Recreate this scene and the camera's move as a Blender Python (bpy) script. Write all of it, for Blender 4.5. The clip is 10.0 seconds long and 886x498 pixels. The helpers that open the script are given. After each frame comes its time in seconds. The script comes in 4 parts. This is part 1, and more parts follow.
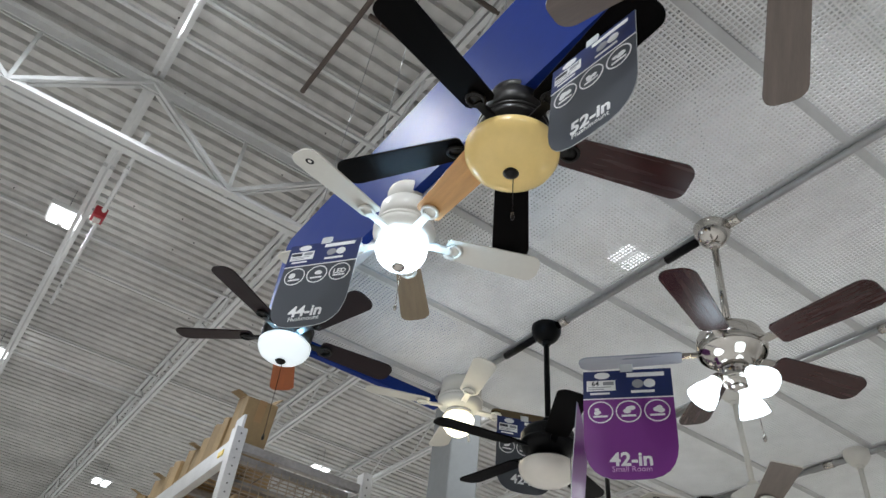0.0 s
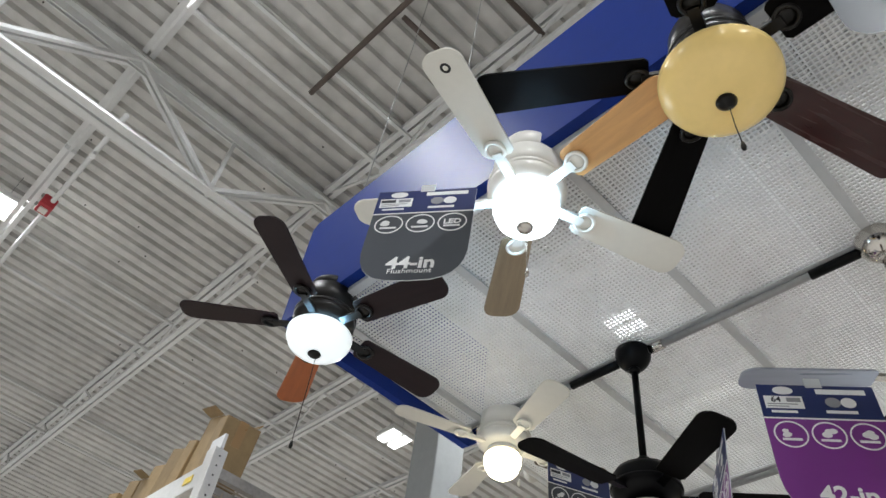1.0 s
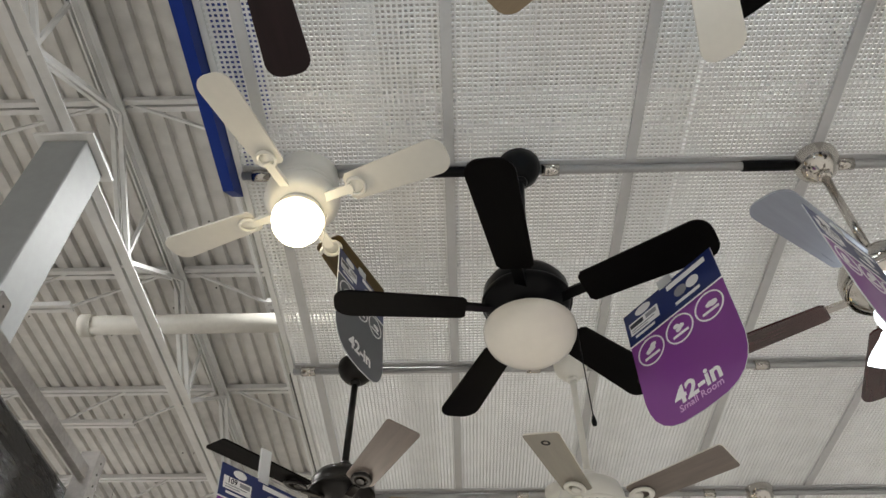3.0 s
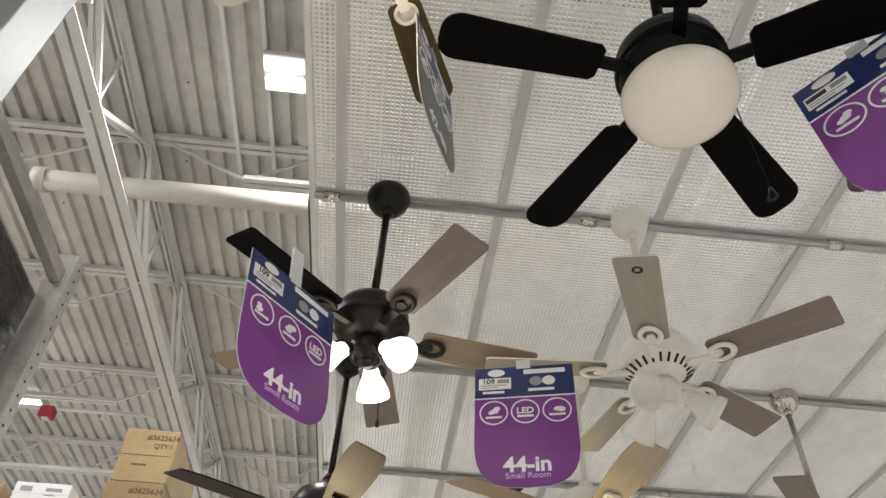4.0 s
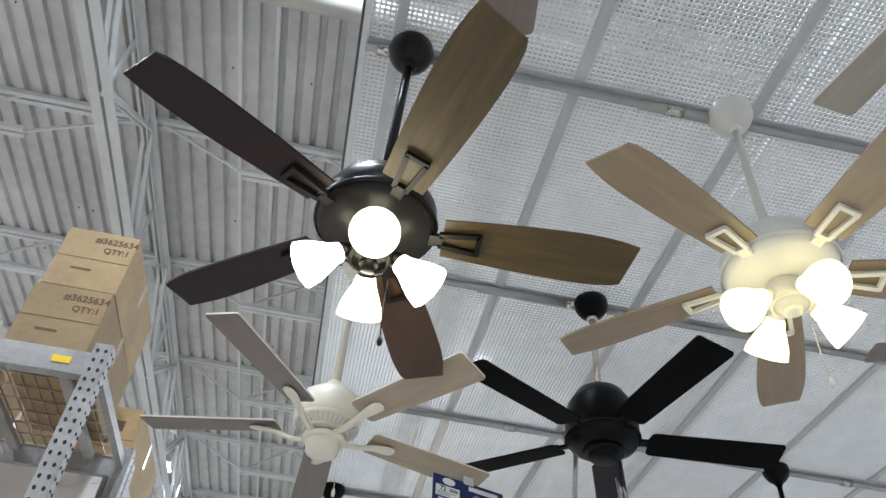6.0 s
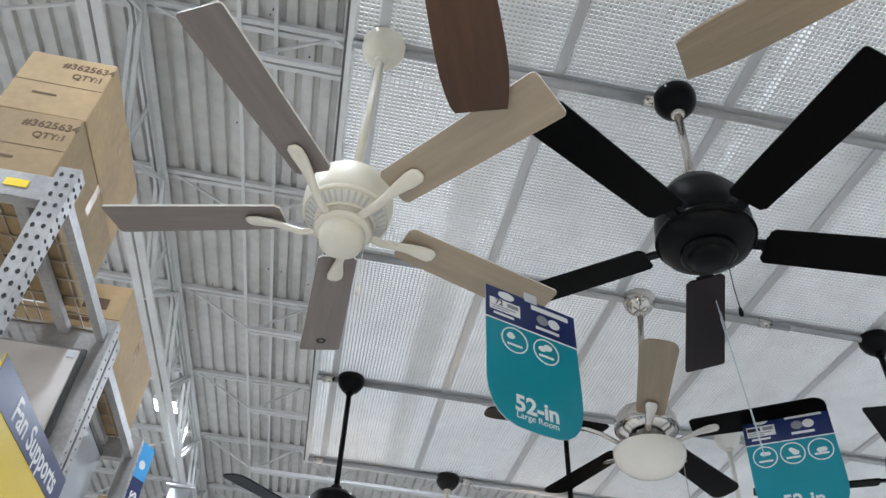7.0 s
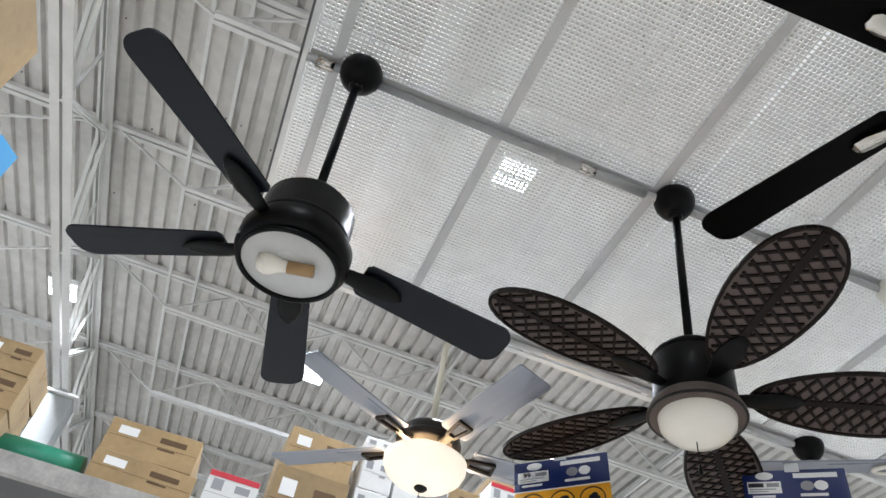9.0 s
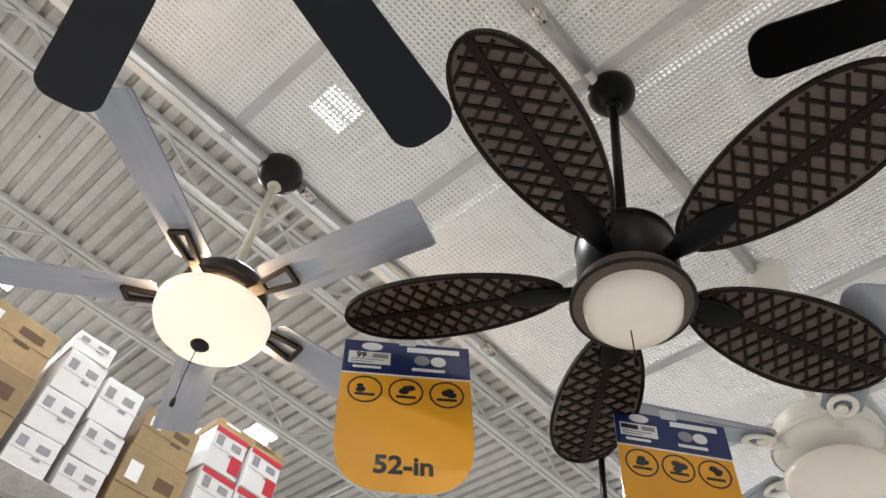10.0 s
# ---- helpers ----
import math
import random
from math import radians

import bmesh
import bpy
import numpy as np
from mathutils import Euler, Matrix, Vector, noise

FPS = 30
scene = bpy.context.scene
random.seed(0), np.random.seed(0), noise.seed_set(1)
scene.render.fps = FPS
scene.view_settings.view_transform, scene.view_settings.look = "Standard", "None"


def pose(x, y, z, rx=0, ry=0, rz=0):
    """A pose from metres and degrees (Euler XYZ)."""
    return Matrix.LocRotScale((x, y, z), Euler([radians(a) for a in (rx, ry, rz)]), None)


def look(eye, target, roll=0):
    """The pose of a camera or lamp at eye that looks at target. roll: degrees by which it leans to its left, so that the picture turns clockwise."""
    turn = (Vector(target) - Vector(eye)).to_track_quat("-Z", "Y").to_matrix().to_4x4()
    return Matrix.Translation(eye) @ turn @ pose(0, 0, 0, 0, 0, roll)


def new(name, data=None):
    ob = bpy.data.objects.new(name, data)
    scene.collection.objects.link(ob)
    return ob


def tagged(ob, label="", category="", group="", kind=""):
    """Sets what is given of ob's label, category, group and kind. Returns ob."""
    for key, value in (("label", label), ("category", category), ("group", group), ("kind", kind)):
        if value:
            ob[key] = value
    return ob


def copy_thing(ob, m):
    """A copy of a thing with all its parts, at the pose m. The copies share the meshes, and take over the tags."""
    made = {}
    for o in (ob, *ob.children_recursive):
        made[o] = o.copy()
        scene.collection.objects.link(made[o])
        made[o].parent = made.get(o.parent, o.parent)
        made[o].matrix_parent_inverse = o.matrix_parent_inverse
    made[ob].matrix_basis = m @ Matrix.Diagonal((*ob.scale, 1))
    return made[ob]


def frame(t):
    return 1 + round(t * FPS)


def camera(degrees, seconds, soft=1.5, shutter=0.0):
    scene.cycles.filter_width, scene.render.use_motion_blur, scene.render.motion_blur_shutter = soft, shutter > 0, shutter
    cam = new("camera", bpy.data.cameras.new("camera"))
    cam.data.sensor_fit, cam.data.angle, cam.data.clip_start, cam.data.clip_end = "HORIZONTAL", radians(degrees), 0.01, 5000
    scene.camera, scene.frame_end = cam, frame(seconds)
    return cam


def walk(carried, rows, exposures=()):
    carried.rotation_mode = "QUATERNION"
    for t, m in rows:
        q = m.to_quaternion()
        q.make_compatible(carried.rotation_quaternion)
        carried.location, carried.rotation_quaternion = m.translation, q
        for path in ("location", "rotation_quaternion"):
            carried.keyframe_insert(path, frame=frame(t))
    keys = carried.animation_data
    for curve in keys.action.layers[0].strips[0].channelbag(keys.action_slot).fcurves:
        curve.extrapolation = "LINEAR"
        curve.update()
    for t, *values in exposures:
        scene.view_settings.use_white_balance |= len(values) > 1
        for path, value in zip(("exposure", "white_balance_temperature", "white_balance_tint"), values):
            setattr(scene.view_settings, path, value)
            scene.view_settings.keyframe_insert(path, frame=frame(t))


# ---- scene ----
cam = camera(60.6, 10.0)
PATH = [
    (0, (5.713, 1.058, 1.745), (4.397, 1.861, 3.019), 7.2),
    (0.5, (5.216, 1.101, 1.748), (4.016, 1.955, 3.101), 7.5),
    (1, (4.715, 1.021, 1.804), (3.64, 1.87, 3.261), 9.3),
    (1.5, (4.286, 1.089, 1.789), (3.382, 1.926, 3.365), 11.5),
    (2, (3.877, 1.147, 1.819), (3.274, 2.226, 3.391), 6.8),
    (3.5, (2.988, 1.897, 1.773), (3.06, 3.302, 3.194), 1.0),
    (4, (2.84, 2.229, 1.753), (2.944, 3.668, 3.138), 2.5),
    (4.5, (2.764, 2.633, 1.759), (2.864, 4.038, 3.179), 5.0),
    (5, (2.618, 3.033, 1.757), (2.796, 4.418, 3.189), 4.4),
    (6.5, (2.616, 4.303, 1.704), (2.814, 5.775, 3.044), 5.4),
    (7, (2.67, 4.778, 1.692), (2.854, 6.266, 3.015), 5.0),
    (7.5, (2.625, 5.309, 1.691), (2.78, 6.804, 3.01), 5.9),
    (8, (2.69, 5.819, 1.673), (2.83, 7.307, 3.002), 7.3),
    (8.5, (2.706, 6.361, 1.688), (2.86, 7.821, 3.045), 9.9),
    (9, (2.753, 6.868, 1.694), (3.055, 8.258, 3.1), 12.0),
    (9.5, (2.815, 7.337, 1.649), (3.301, 8.597, 3.124), 13.1),
    (10, (2.852, 7.832, 1.726), (3.686, 8.802, 3.263), 8.7),
]
LOOKS = [(0, -0.88, 6300, 10), (0.5, -0.88, 6300, 10), (1, -0.80, 6500, 10), (1.5, -0.66, 6600, 10), (2, -0.94, 6450, 10), (3.5, -0.66, 7050, 12), (4, -0.55, 6950, 12), (4.5, -0.57, 6800, 12), (5, -0.54, 6450, 11), (6.5, -0.50, 5800, 10),
         (7, -0.35, 5850, 10), (7.5, -0.18, 5850, 10), (8, -0.17, 5900, 10), (9, -0.15, 6150, 10), (9.5, -0.18, 6350, 11), (10, -0.20, 6650, 12)]
walk(cam, [(t, look(eye, target, roll)) for t, eye, target, roll in PATH], LOOKS)

# ---- world, lamps and exposure ----
world = bpy.data.worlds.new("world")
scene.world = world
world.use_nodes = True
world.node_tree.nodes["Background"].inputs[0].default_value = (0.9, 0.95, 1.0, 1)
world.node_tree.nodes["Background"].inputs[1].default_value = 0.3

LAMP_W = 150.0
# First seven bays are measured; the rest are added unseen to brighten the floor.
BAYS = [(1.83, 5.56), (-1.38, 5.58), (-1.6, 0.9), (-1.5, 10.53), (4.03, 10.65), (3.17, 14.4), (6.2, 14.3),
        (1.9, 0.9), (5.6, 0.4), (0.3, 14.4), (9.2, 0.4), (9.2, 14.3), (1.9, -3.8), (5.6, -3.8), (-1.6, -3.8), (9.2, -3.8),
        (-5.2, 0.9), (-5.2, 5.9), (-5.2, 10.1), (-2.8, 14.4), (-8.8, 3.4), (-8.8, 8.4), (10.6, 3.4), (10.6, 6.4), (10.6, 9.4)]


def area_lamp(x, y, z, sx, sy, watts, color=(0.93, 0.97, 1.0)):
    data = bpy.data.lights.new("bay_lamp", "AREA")
    data.shape, data.size, data.size_y, data.energy, data.color = "RECTANGLE", sx, sy, watts, color
    ob = new("bay_lamp", data)
    ob.matrix_world = pose(x, y, z)
    return ob


for bx, by in BAYS:
    area_lamp(bx, by, 6.55, 0.34, 0.34, LAMP_W)


# ---- materials ----
def mat(name, color, rough=0.5, metal=0.0, var=0.15, scale=8.0, bump=0.0, grain=None, emit=0.0, emit_color=None, spec=0.5, island=0.0):
    m = bpy.data.materials.new(name)
    m.use_nodes = True
    nt = m.node_tree
    b = nt.nodes["Principled BSDF"]
    b.inputs["Roughness"].default_value = rough
    b.inputs["Metallic"].default_value = metal
    b.inputs["Specular IOR Level"].default_value = spec
    co = nt.nodes.new("ShaderNodeTexCoord")
    mp = nt.nodes.new("ShaderNodeMapping")
    mp.inputs["Scale"].default_value = grain if grain else (1, 1, 1)
    nt.links.new(co.outputs["Object"], mp.inputs["Vector"])
    n1 = nt.nodes.new("ShaderNodeTexNoise")
    n1.inputs["Scale"].default_value, n1.inputs["Detail"].default_value = scale, 6
    n2 = nt.nodes.new("ShaderNodeTexNoise")
    n2.inputs["Scale"].default_value, n2.inputs["Detail"].default_value = scale * 9, 3
    add = nt.nodes.new("ShaderNodeMath")
    add.operation = "MULTIPLY_ADD"
    add.inputs[1].default_value = 0.45
    nt.links.new(mp.outputs[0], n1.inputs["Vector"])
    nt.links.new(mp.outputs[0], n2.inputs["Vector"])
    nt.links.new(n2.outputs["Fac"], add.inputs[0])
    nt.links.new(n1.outputs["Fac"], add.inputs[2])
    ramp = nt.nodes.new("ShaderNodeMapRange")
    ramp.inputs["From Min"].default_value, ramp.inputs["From Max"].default_value = 0.4, 1.05
    ramp.inputs["To Min"].default_value, ramp.inputs["To Max"].default_value = 1 - var, 1 + var
    nt.links.new(add.outputs[0], ramp.inputs["Value"])
    mul = nt.nodes.new("ShaderNodeVectorMath")
    mul.operation = "SCALE"
    mul.inputs[0].default_value = color
    last = ramp.outputs[0]
    if island:
        info = nt.nodes.new("ShaderNodeObjectInfo")
        r2 = nt.nodes.new("ShaderNodeMapRange")
        r2.inputs["To Min"].default_value, r2.inputs["To Max"].default_value = 1 - island, 1 + island
        nt.links.new(info.outputs["Random"], r2.inputs["Value"])
        mm = nt.nodes.new("ShaderNodeMath")
        mm.operation = "MULTIPLY"
        nt.links.new(last, mm.inputs[0])
        nt.links.new(r2.outputs[0], mm.inputs[1])
        last = mm.outputs[0]
    nt.links.new(last, mul.inputs["Scale"])
    nt.links.new(mul.outputs[0], b.inputs["Base Color"])
    rr = nt.nodes.new("ShaderNodeMapRange")
    rr.inputs["To Min"].default_value, rr.inputs["To Max"].default_value = max(0.02, rough - 0.1), min(1, rough + 0.1)
    nt.links.new(n1.outputs["Fac"], rr.inputs["Value"])
    nt.links.new(rr.outputs[0], b.inputs["Roughness"])
    if bump:
        bp = nt.nodes.new("ShaderNodeBump")
        bp.inputs["Strength"].default_value, bp.inputs["Distance"].default_value = bump, 0.004
        nt.links.new(n2.outputs["Fac"], bp.inputs["Height"])
        nt.links.new(bp.outputs[0], b.inputs["Normal"])
    if emit:
        b.inputs["Emission Color"].default_value = (*(emit_color or color), 1)
        b.inputs["Emission Strength"].default_value = emit
    return m


GRAIN = (0.7, 9.0, 9.0)
M = {
    "deck": mat("painted_steel_deck", (0.61, 0.597, 0.572), 0.6, 0, 0.30, 0.8),
    "steel": mat("painted_steel", (0.74, 0.74, 0.73), 0.62, 0, 0.10, 2.5, 0.1),
    "grid": mat("white_louver", (0.82, 0.82, 0.81), 0.5, 0, 0.14, 1.1),
    # Bar tops coloured dark to cut the light they bounce onto the roof.
    "grid_top_dim": mat("dimmed_louver_top", (0.24, 0.23, 0.21), 0.9, 0, 0.2, 1.5),
    "strip": mat("grey_channel", (0.56, 0.56, 0.56), 0.4, 0.05, 0.08, 5),
    "conduit": mat("galvanized_conduit", (0.42, 0.42, 0.42), 0.40, 0.6, 0.12, 14),
    "floor": mat("sealed_concrete", (0.72, 0.69, 0.65), 0.35, 0, 0.12, 0.8, 0.1),
    "wall": mat("painted_block_wall", (0.55, 0.55, 0.54), 0.7, 0, 0.08, 1.2, 0.1),
    "blue": mat("blue_fascia", (0.011, 0.032, 0.20), 0.42, 0, 0.10, 2, spec=0.10),
    "blue_edge": mat("white_fascia_edge", (0.7, 0.72, 0.75), 0.4, 0, 0.05, 5),
    "black": mat("matte_black_metal", (0.003, 0.003, 0.0035), 0.34, 0.0, 0.25, 20, spec=0.12),
    "bronze": mat("oiled_bronze_metal", (0.010, 0.0085, 0.0075), 0.34, 0.12, 0.3, 15, spec=0.28),
    "white": mat("white_enamel", (0.78, 0.76, 0.70), 0.32, 0, 0.04, 6),
    "cream": mat("cream_enamel", (0.74, 0.69, 0.57), 0.38, 0, 0.06, 6),
    "nickel": mat("brushed_nickel", (0.62, 0.58, 0.53), 0.22, 1.0, 0.06, 20),
    "chrome": mat("polished_nickel", (0.58, 0.55, 0.51), 0.12, 1.0, 0.04, 20),
    "b_black": mat("black_blade", (0.003, 0.0026, 0.0026), 0.45, 0, 0.25, 6, 0.05, GRAIN, spec=0.04),
    "b_navy": mat("dark_slate_blade", (0.007, 0.009, 0.014), 0.42, 0, 0.2, 6, 0.05, GRAIN, spec=0.22),
    "b_espresso": mat("espresso_blade", (0.017, 0.009, 0.010), 0.45, 0, 0.25, 5, 0.05, GRAIN, spec=0.2),
    "b_cherry": mat("dark_cherry_blade", (0.040, 0.011, 0.010), 0.26, 0, 0.25, 5, 0.03, GRAIN, spec=0.55),
    "b_orange": mat("honey_maple_blade", (0.62, 0.34, 0.13), 0.40, 0, 0.18, 5, 0.05, GRAIN),
    "b_rust": mat("rust_cherry_blade", (0.34, 0.095, 0.028), 0.40, 0, 0.2, 5, 0.05, GRAIN),
    "b_tan": mat("tan_oak_blade", (0.26, 0.195, 0.125), 0.42, 0, 0.2, 5, 0.05, GRAIN),
    "b_walnut": mat("walnut_blade", (0.072, 0.046, 0.011), 0.45, 0, 0.55, 5, 0.05, GRAIN),
    "b_grey": mat("weathered_grey_blade", (0.19, 0.155, 0.135), 0.45, 0, 0.2, 5, 0.05, GRAIN),
    "b_taupe": mat("taupe_blade", (0.36, 0.285, 0.20), 0.42, 0, 0.14, 5, 0.05, GRAIN),
    "b_mahogany": mat("mahogany_blade", (0.062, 0.028, 0.011), 0.40, 0, 0.3, 5, 0.05, GRAIN),
    "b_white": mat("white_blade", (0.74, 0.71, 0.64), 0.4, 0, 0.05, 5),
    "b_silver": mat("silver_grey_blade", (0.30, 0.325, 0.38), 0.30, 0.15, 0.1, 5, 0, GRAIN),
    "leaf": mat("woven_leaf_ground", (0.115, 0.090, 0.080), 0.65, 0, 0.2, 10, 0.2, spec=0.2),
    "weave": mat("dark_cane_weave", (0.010, 0.006, 0.005), 0.5, 0, 0.3, 18, 0.2, spec=0.12),
    "glass_white": mat("opal_glass", (0.88, 0.83, 0.74), 0.22, 0, 0.05, 4),
    # Amber bowl has no lamp inside; a faint glow is added to its glass.
    "glass_amber": mat("glowing_amber_scavo_glass", (0.86, 0.63, 0.24), 0.22, 0, 0.07, 5, emit=0.12, emit_color=(1.0, 0.72, 0.30)),
    "glass_cool": mat("lit_opal_glass_cool", (0.9, 0.95, 1.0), 0.3, 0, 0, 5, emit=7.5, emit_color=(0.80, 0.91, 1.0)),
    "glass_soft": mat("lit_frosted_shade", (0.95, 0.95, 0.92), 0.3, 0, 0, 5, emit=5.0, emit_color=(1.0, 0.94, 0.84)),
    "column": mat("grey_painted_column", (0.27, 0.28, 0.28), 0.6, 0, 0.12, 2),
    "b_stone": mat("stone_grey_blade", (0.31, 0.285, 0.24), 0.42, 0, 0.12, 5, 0.05, GRAIN),
    "dusty": mat("dusty_dark_conduit", (0.13, 0.10, 0.085), 0.6, 0.2, 0.2, 8),
    "glass_dim": mat("lit_opal_glass_even", (0.9, 0.95, 0.97), 0.3, 0, 0.03, 5, emit=1.05, emit_color=(0.88, 0.97, 1.0)),
    "glass_warm": mat("lit_opal_glass_warm", (1.0, 0.93, 0.8), 0.3, 0, 0, 5, emit=13, emit_color=(1.0, 0.88, 0.60)),
    "glass_yellow": mat("lit_opal_glass_yellow", (1.0, 0.93, 0.7), 0.3, 0, 0, 5, emit=4.5, emit_color=(1.0, 0.84, 0.34)),
    "glass_cream": mat("lit_marbled_glass", (0.78, 0.72, 0.60), 0.3, 0, 0.25, 7, emit=0.75, emit_color=(1.0, 0.88, 0.70)),
    "shade_off": mat("frosted_shade", (0.80, 0.79, 0.75), 0.25, 0, 0.04, 5),
    "bulb": mat("bulb_glass", (0.80, 0.76, 0.68), 0.2, 0, 0.1, 8),
    "dish": mat("frosted_lens", (0.55, 0.55, 0.54), 0.25, 0, 0.08, 9),
    "led": mat("led_panel", (1, 1, 1), 0.4, 0, 0, 5, emit=9, emit_color=(0.95, 0.98, 1.0)),
    "card": mat("corrugated_cardboard", (0.345, 0.24, 0.122), 0.8, 0, 0.25, 3, 0.2, island=0.18),
    "card_dark": mat("kraft_print", (0.12, 0.07, 0.035), 0.8, 0, 0.1, 5),
    "paper": mat("white_carton", (0.74, 0.74, 0.74), 0.55, 0, 0.05, 5, island=0.06),
    "red": mat("red_carton_print", (0.55, 0.03, 0.05), 0.5, 0, 0.08, 5),
    "redvalve": mat("red_enamel", (0.40, 0.02, 0.03), 0.4, 0, 0.1, 9),
    "rack": mat("grey_rack_steel", (0.34, 0.325, 0.31), 0.5, 0.15, 0.35, 6, 0.1),
    "galv": mat("galvanized_rack_steel", (0.62, 0.61, 0.59), 0.4, 0.2, 0.14, 7, 0.1),
    "rack_dark": mat("dark_rack_steel", (0.10, 0.10, 0.10), 0.5, 0.3, 0.2, 6),
    "film": mat("dark_stretch_film", (0.020, 0.019, 0.018), 0.28, 0, 0.5, 7, 0.5, (1, 1, 5)),
    "pipe": mat("dull_painted_pipe", (0.50, 0.48, 0.43), 0.6, 0, 0.12, 3),
    "hole": mat("slot_shadow_black", (0.015, 0.014, 0.013), 0.8, 0, 0.1, 5),
    "wire": mat("zinc_wire", (0.42, 0.36, 0.28), 0.4, 0.7, 0.1, 9),
    "panel": mat("white_laminate_panel", (0.72, 0.66, 0.62), 0.5, 0, 0.05, 3),
    "panel_cool": mat("grey_laminate_panel", (0.42, 0.44, 0.46), 0.4, 0, 0.05, 3),
    "green": mat("green_wrap", (0.03, 0.26, 0.16), 0.4, 0, 0.2, 6, 0.2),
    "navy": mat("navy_print", (0.010, 0.022, 0.115), 0.35, 0, 0.04, 5),
    "purple": mat("purple_print", (0.20, 0.034, 0.25), 0.35, 0, 0.04, 5),
    "slate": mat("slate_print", (0.055, 0.062, 0.075), 0.35, 0, 0.05, 5),
    "teal": mat("teal_print", (0.010, 0.265, 0.34), 0.35, 0, 0.04, 5),
    "amber": mat("orange_print", (0.90, 0.42, 0.030), 0.35, 0, 0.04, 5),
    "ink_white": mat("white_ink", (0.85, 0.85, 0.85), 0.4, 0, 0.02, 5),
    "ink_black": mat("black_ink", (0.02, 0.02, 0.03), 0.4, 0, 0.02, 5),
    "ink_lilac": mat("lilac_ink", (0.70, 0.42, 0.72), 0.4, 0, 0.02, 5),
    "ink_grey": mat("grey_ink", (0.30, 0.30, 0.32), 0.4, 0, 0.02, 5),
    "yellow": mat("yellow_print", (0.85, 0.60, 0.02), 0.4, 0, 0.05, 5),
    "sky": mat("light_blue_print", (0.06, 0.38, 0.80), 0.4, 0, 0.05, 5),
    "acrylic": mat("clear_holder_edge", (0.62, 0.64, 0.66), 0.2, 0, 0.03, 5),
    "tape": mat("brown_tape", (0.36, 0.22, 0.10), 0.3, 0, 0.05, 5),
}


# ---- mesh helpers ----
def bm_box(bm, x0, x1, y0, y1, z0, z1, m=None):
    v = [Vector(p) for p in ((x0, y0, z0), (x1, y0, z0), (x1, y1, z0), (x0, y1, z0), (x0, y0, z1), (x1, y0, z1), (x1, y1, z1), (x0, y1, z1))]
    if m is not None:
        v = [m @ p for p in v]
    v = [bm.verts.new(p) for p in v]
    for f in ((3, 2, 1, 0), (4, 5, 6, 7), (0, 1, 5, 4), (1, 2, 6, 5), (2, 3, 7, 6), (3, 0, 4, 7)):
        bm.faces.new([v[i] for i in f])
    return bm


def box(x0, x1, y0, y1, z0, z1, bev=0.0):
    bm = bm_box(bmesh.new(), x0, x1, y0, y1, z0, z1)
    if bev:
        bmesh.ops.bevel(bm, geom=bm.edges[:], offset=bev, segments=2, affect="EDGES", profile=0.5)
    return bm


def bm_beam(bm, a, b, w, h=None):
    """A square bar from a to b."""
    a, b = Vector(a), Vector(b)
    h = h or w
    d = b - a
    q = d.to_track_quat("X", "Z").to_matrix().to_4x4()
    return bm_box(bm, 0, d.length, -w / 2, w / 2, -h / 2, h / 2, Matrix.Translation(a) @ q)


def beam(a, b, w, h=None):
    return bm_beam(bmesh.new(), a, b, w, h)


def bm_tube(bm, pts, r, seg=10):
    rings = []
    pts = [Vector(p) for p in pts]
    for i, p in enumerate(pts):
        d = (pts[min(i + 1, len(pts) - 1)] - pts[max(i - 1, 0)]).normalized()
        q = d.to_track_quat("Z", "Y").to_matrix()
        rings.append([bm.verts.new(p + q @ Vector((r * math.cos(a), r * math.sin(a), 0))) for a in [math.tau * k / seg for k in range(seg)]])
    for u, w in zip(rings, rings[1:]):
        for k in range(seg):
            f = bm.faces.new((u[k], u[(k + 1) % seg], w[(k + 1) % seg], w[k]))
            f.smooth = True
    bm.faces.new(rings[0][::-1])
    bm.faces.new(rings[-1])
    return bm


def tube(pts, r, seg=10):
    return bm_tube(bmesh.new(), pts, r, seg)


def bm_lathe(bm, prof, seg=36, m=None):
    """Turns (radius, height) pairs about z; going from top to bottom."""
    rings = []
    for r, z in prof:
        if r < 1e-5:
            p = Vector((0, 0, z))
            rings.append([bm.verts.new(m @ p if m else p)])
        else:
            ring = []
            for k in range(seg):
                a = math.tau * k / seg
                p = Vector((r * math.cos(a), r * math.sin(a), z))
                ring.append(bm.verts.new(m @ p if m else p))
            rings.append(ring)
    for u, w in zip(rings, rings[1:]):
        for k in range(seg):
            j = (k + 1) % seg
            if len(u) == 1 and len(w) == 1:
                continue
            if len(u) == 1:
                f = bm.faces.new((u[0], w[k], w[j]))
            elif len(w) == 1:
                f = bm.faces.new((u[k], w[0], u[j]))
            else:
                f = bm.faces.new((u[k], w[k], w[j], u[j]))
            f.smooth = True
    return bm


def lathe(prof, seg=36, m=None):
    return bm_lathe(bmesh.new(), prof, seg, m)


def bm_torus(bm, R, r, m=None, seg=28, sec=8, sx=1.0):
    rings = []
    for k in range(seg):
        a = math.tau * k / seg
        ring = []
        for j in range(sec):
            b = math.tau * j / sec
            p = Vector(((R + r * math.cos(b)) * math.cos(a) * sx, (R + r * math.cos(b)) * math.sin(a), r * math.sin(b)))
            ring.append(bm.verts.new(m @ p if m else p))
        rings.append(ring)
    for k in range(seg):
        u, w = rings[k], rings[(k + 1) % seg]
        for j in range(sec):
            f = bm.faces.new((u[j], w[j], w[(j + 1) % sec], u[(j + 1) % sec]))
            f.smooth = True
    return bm


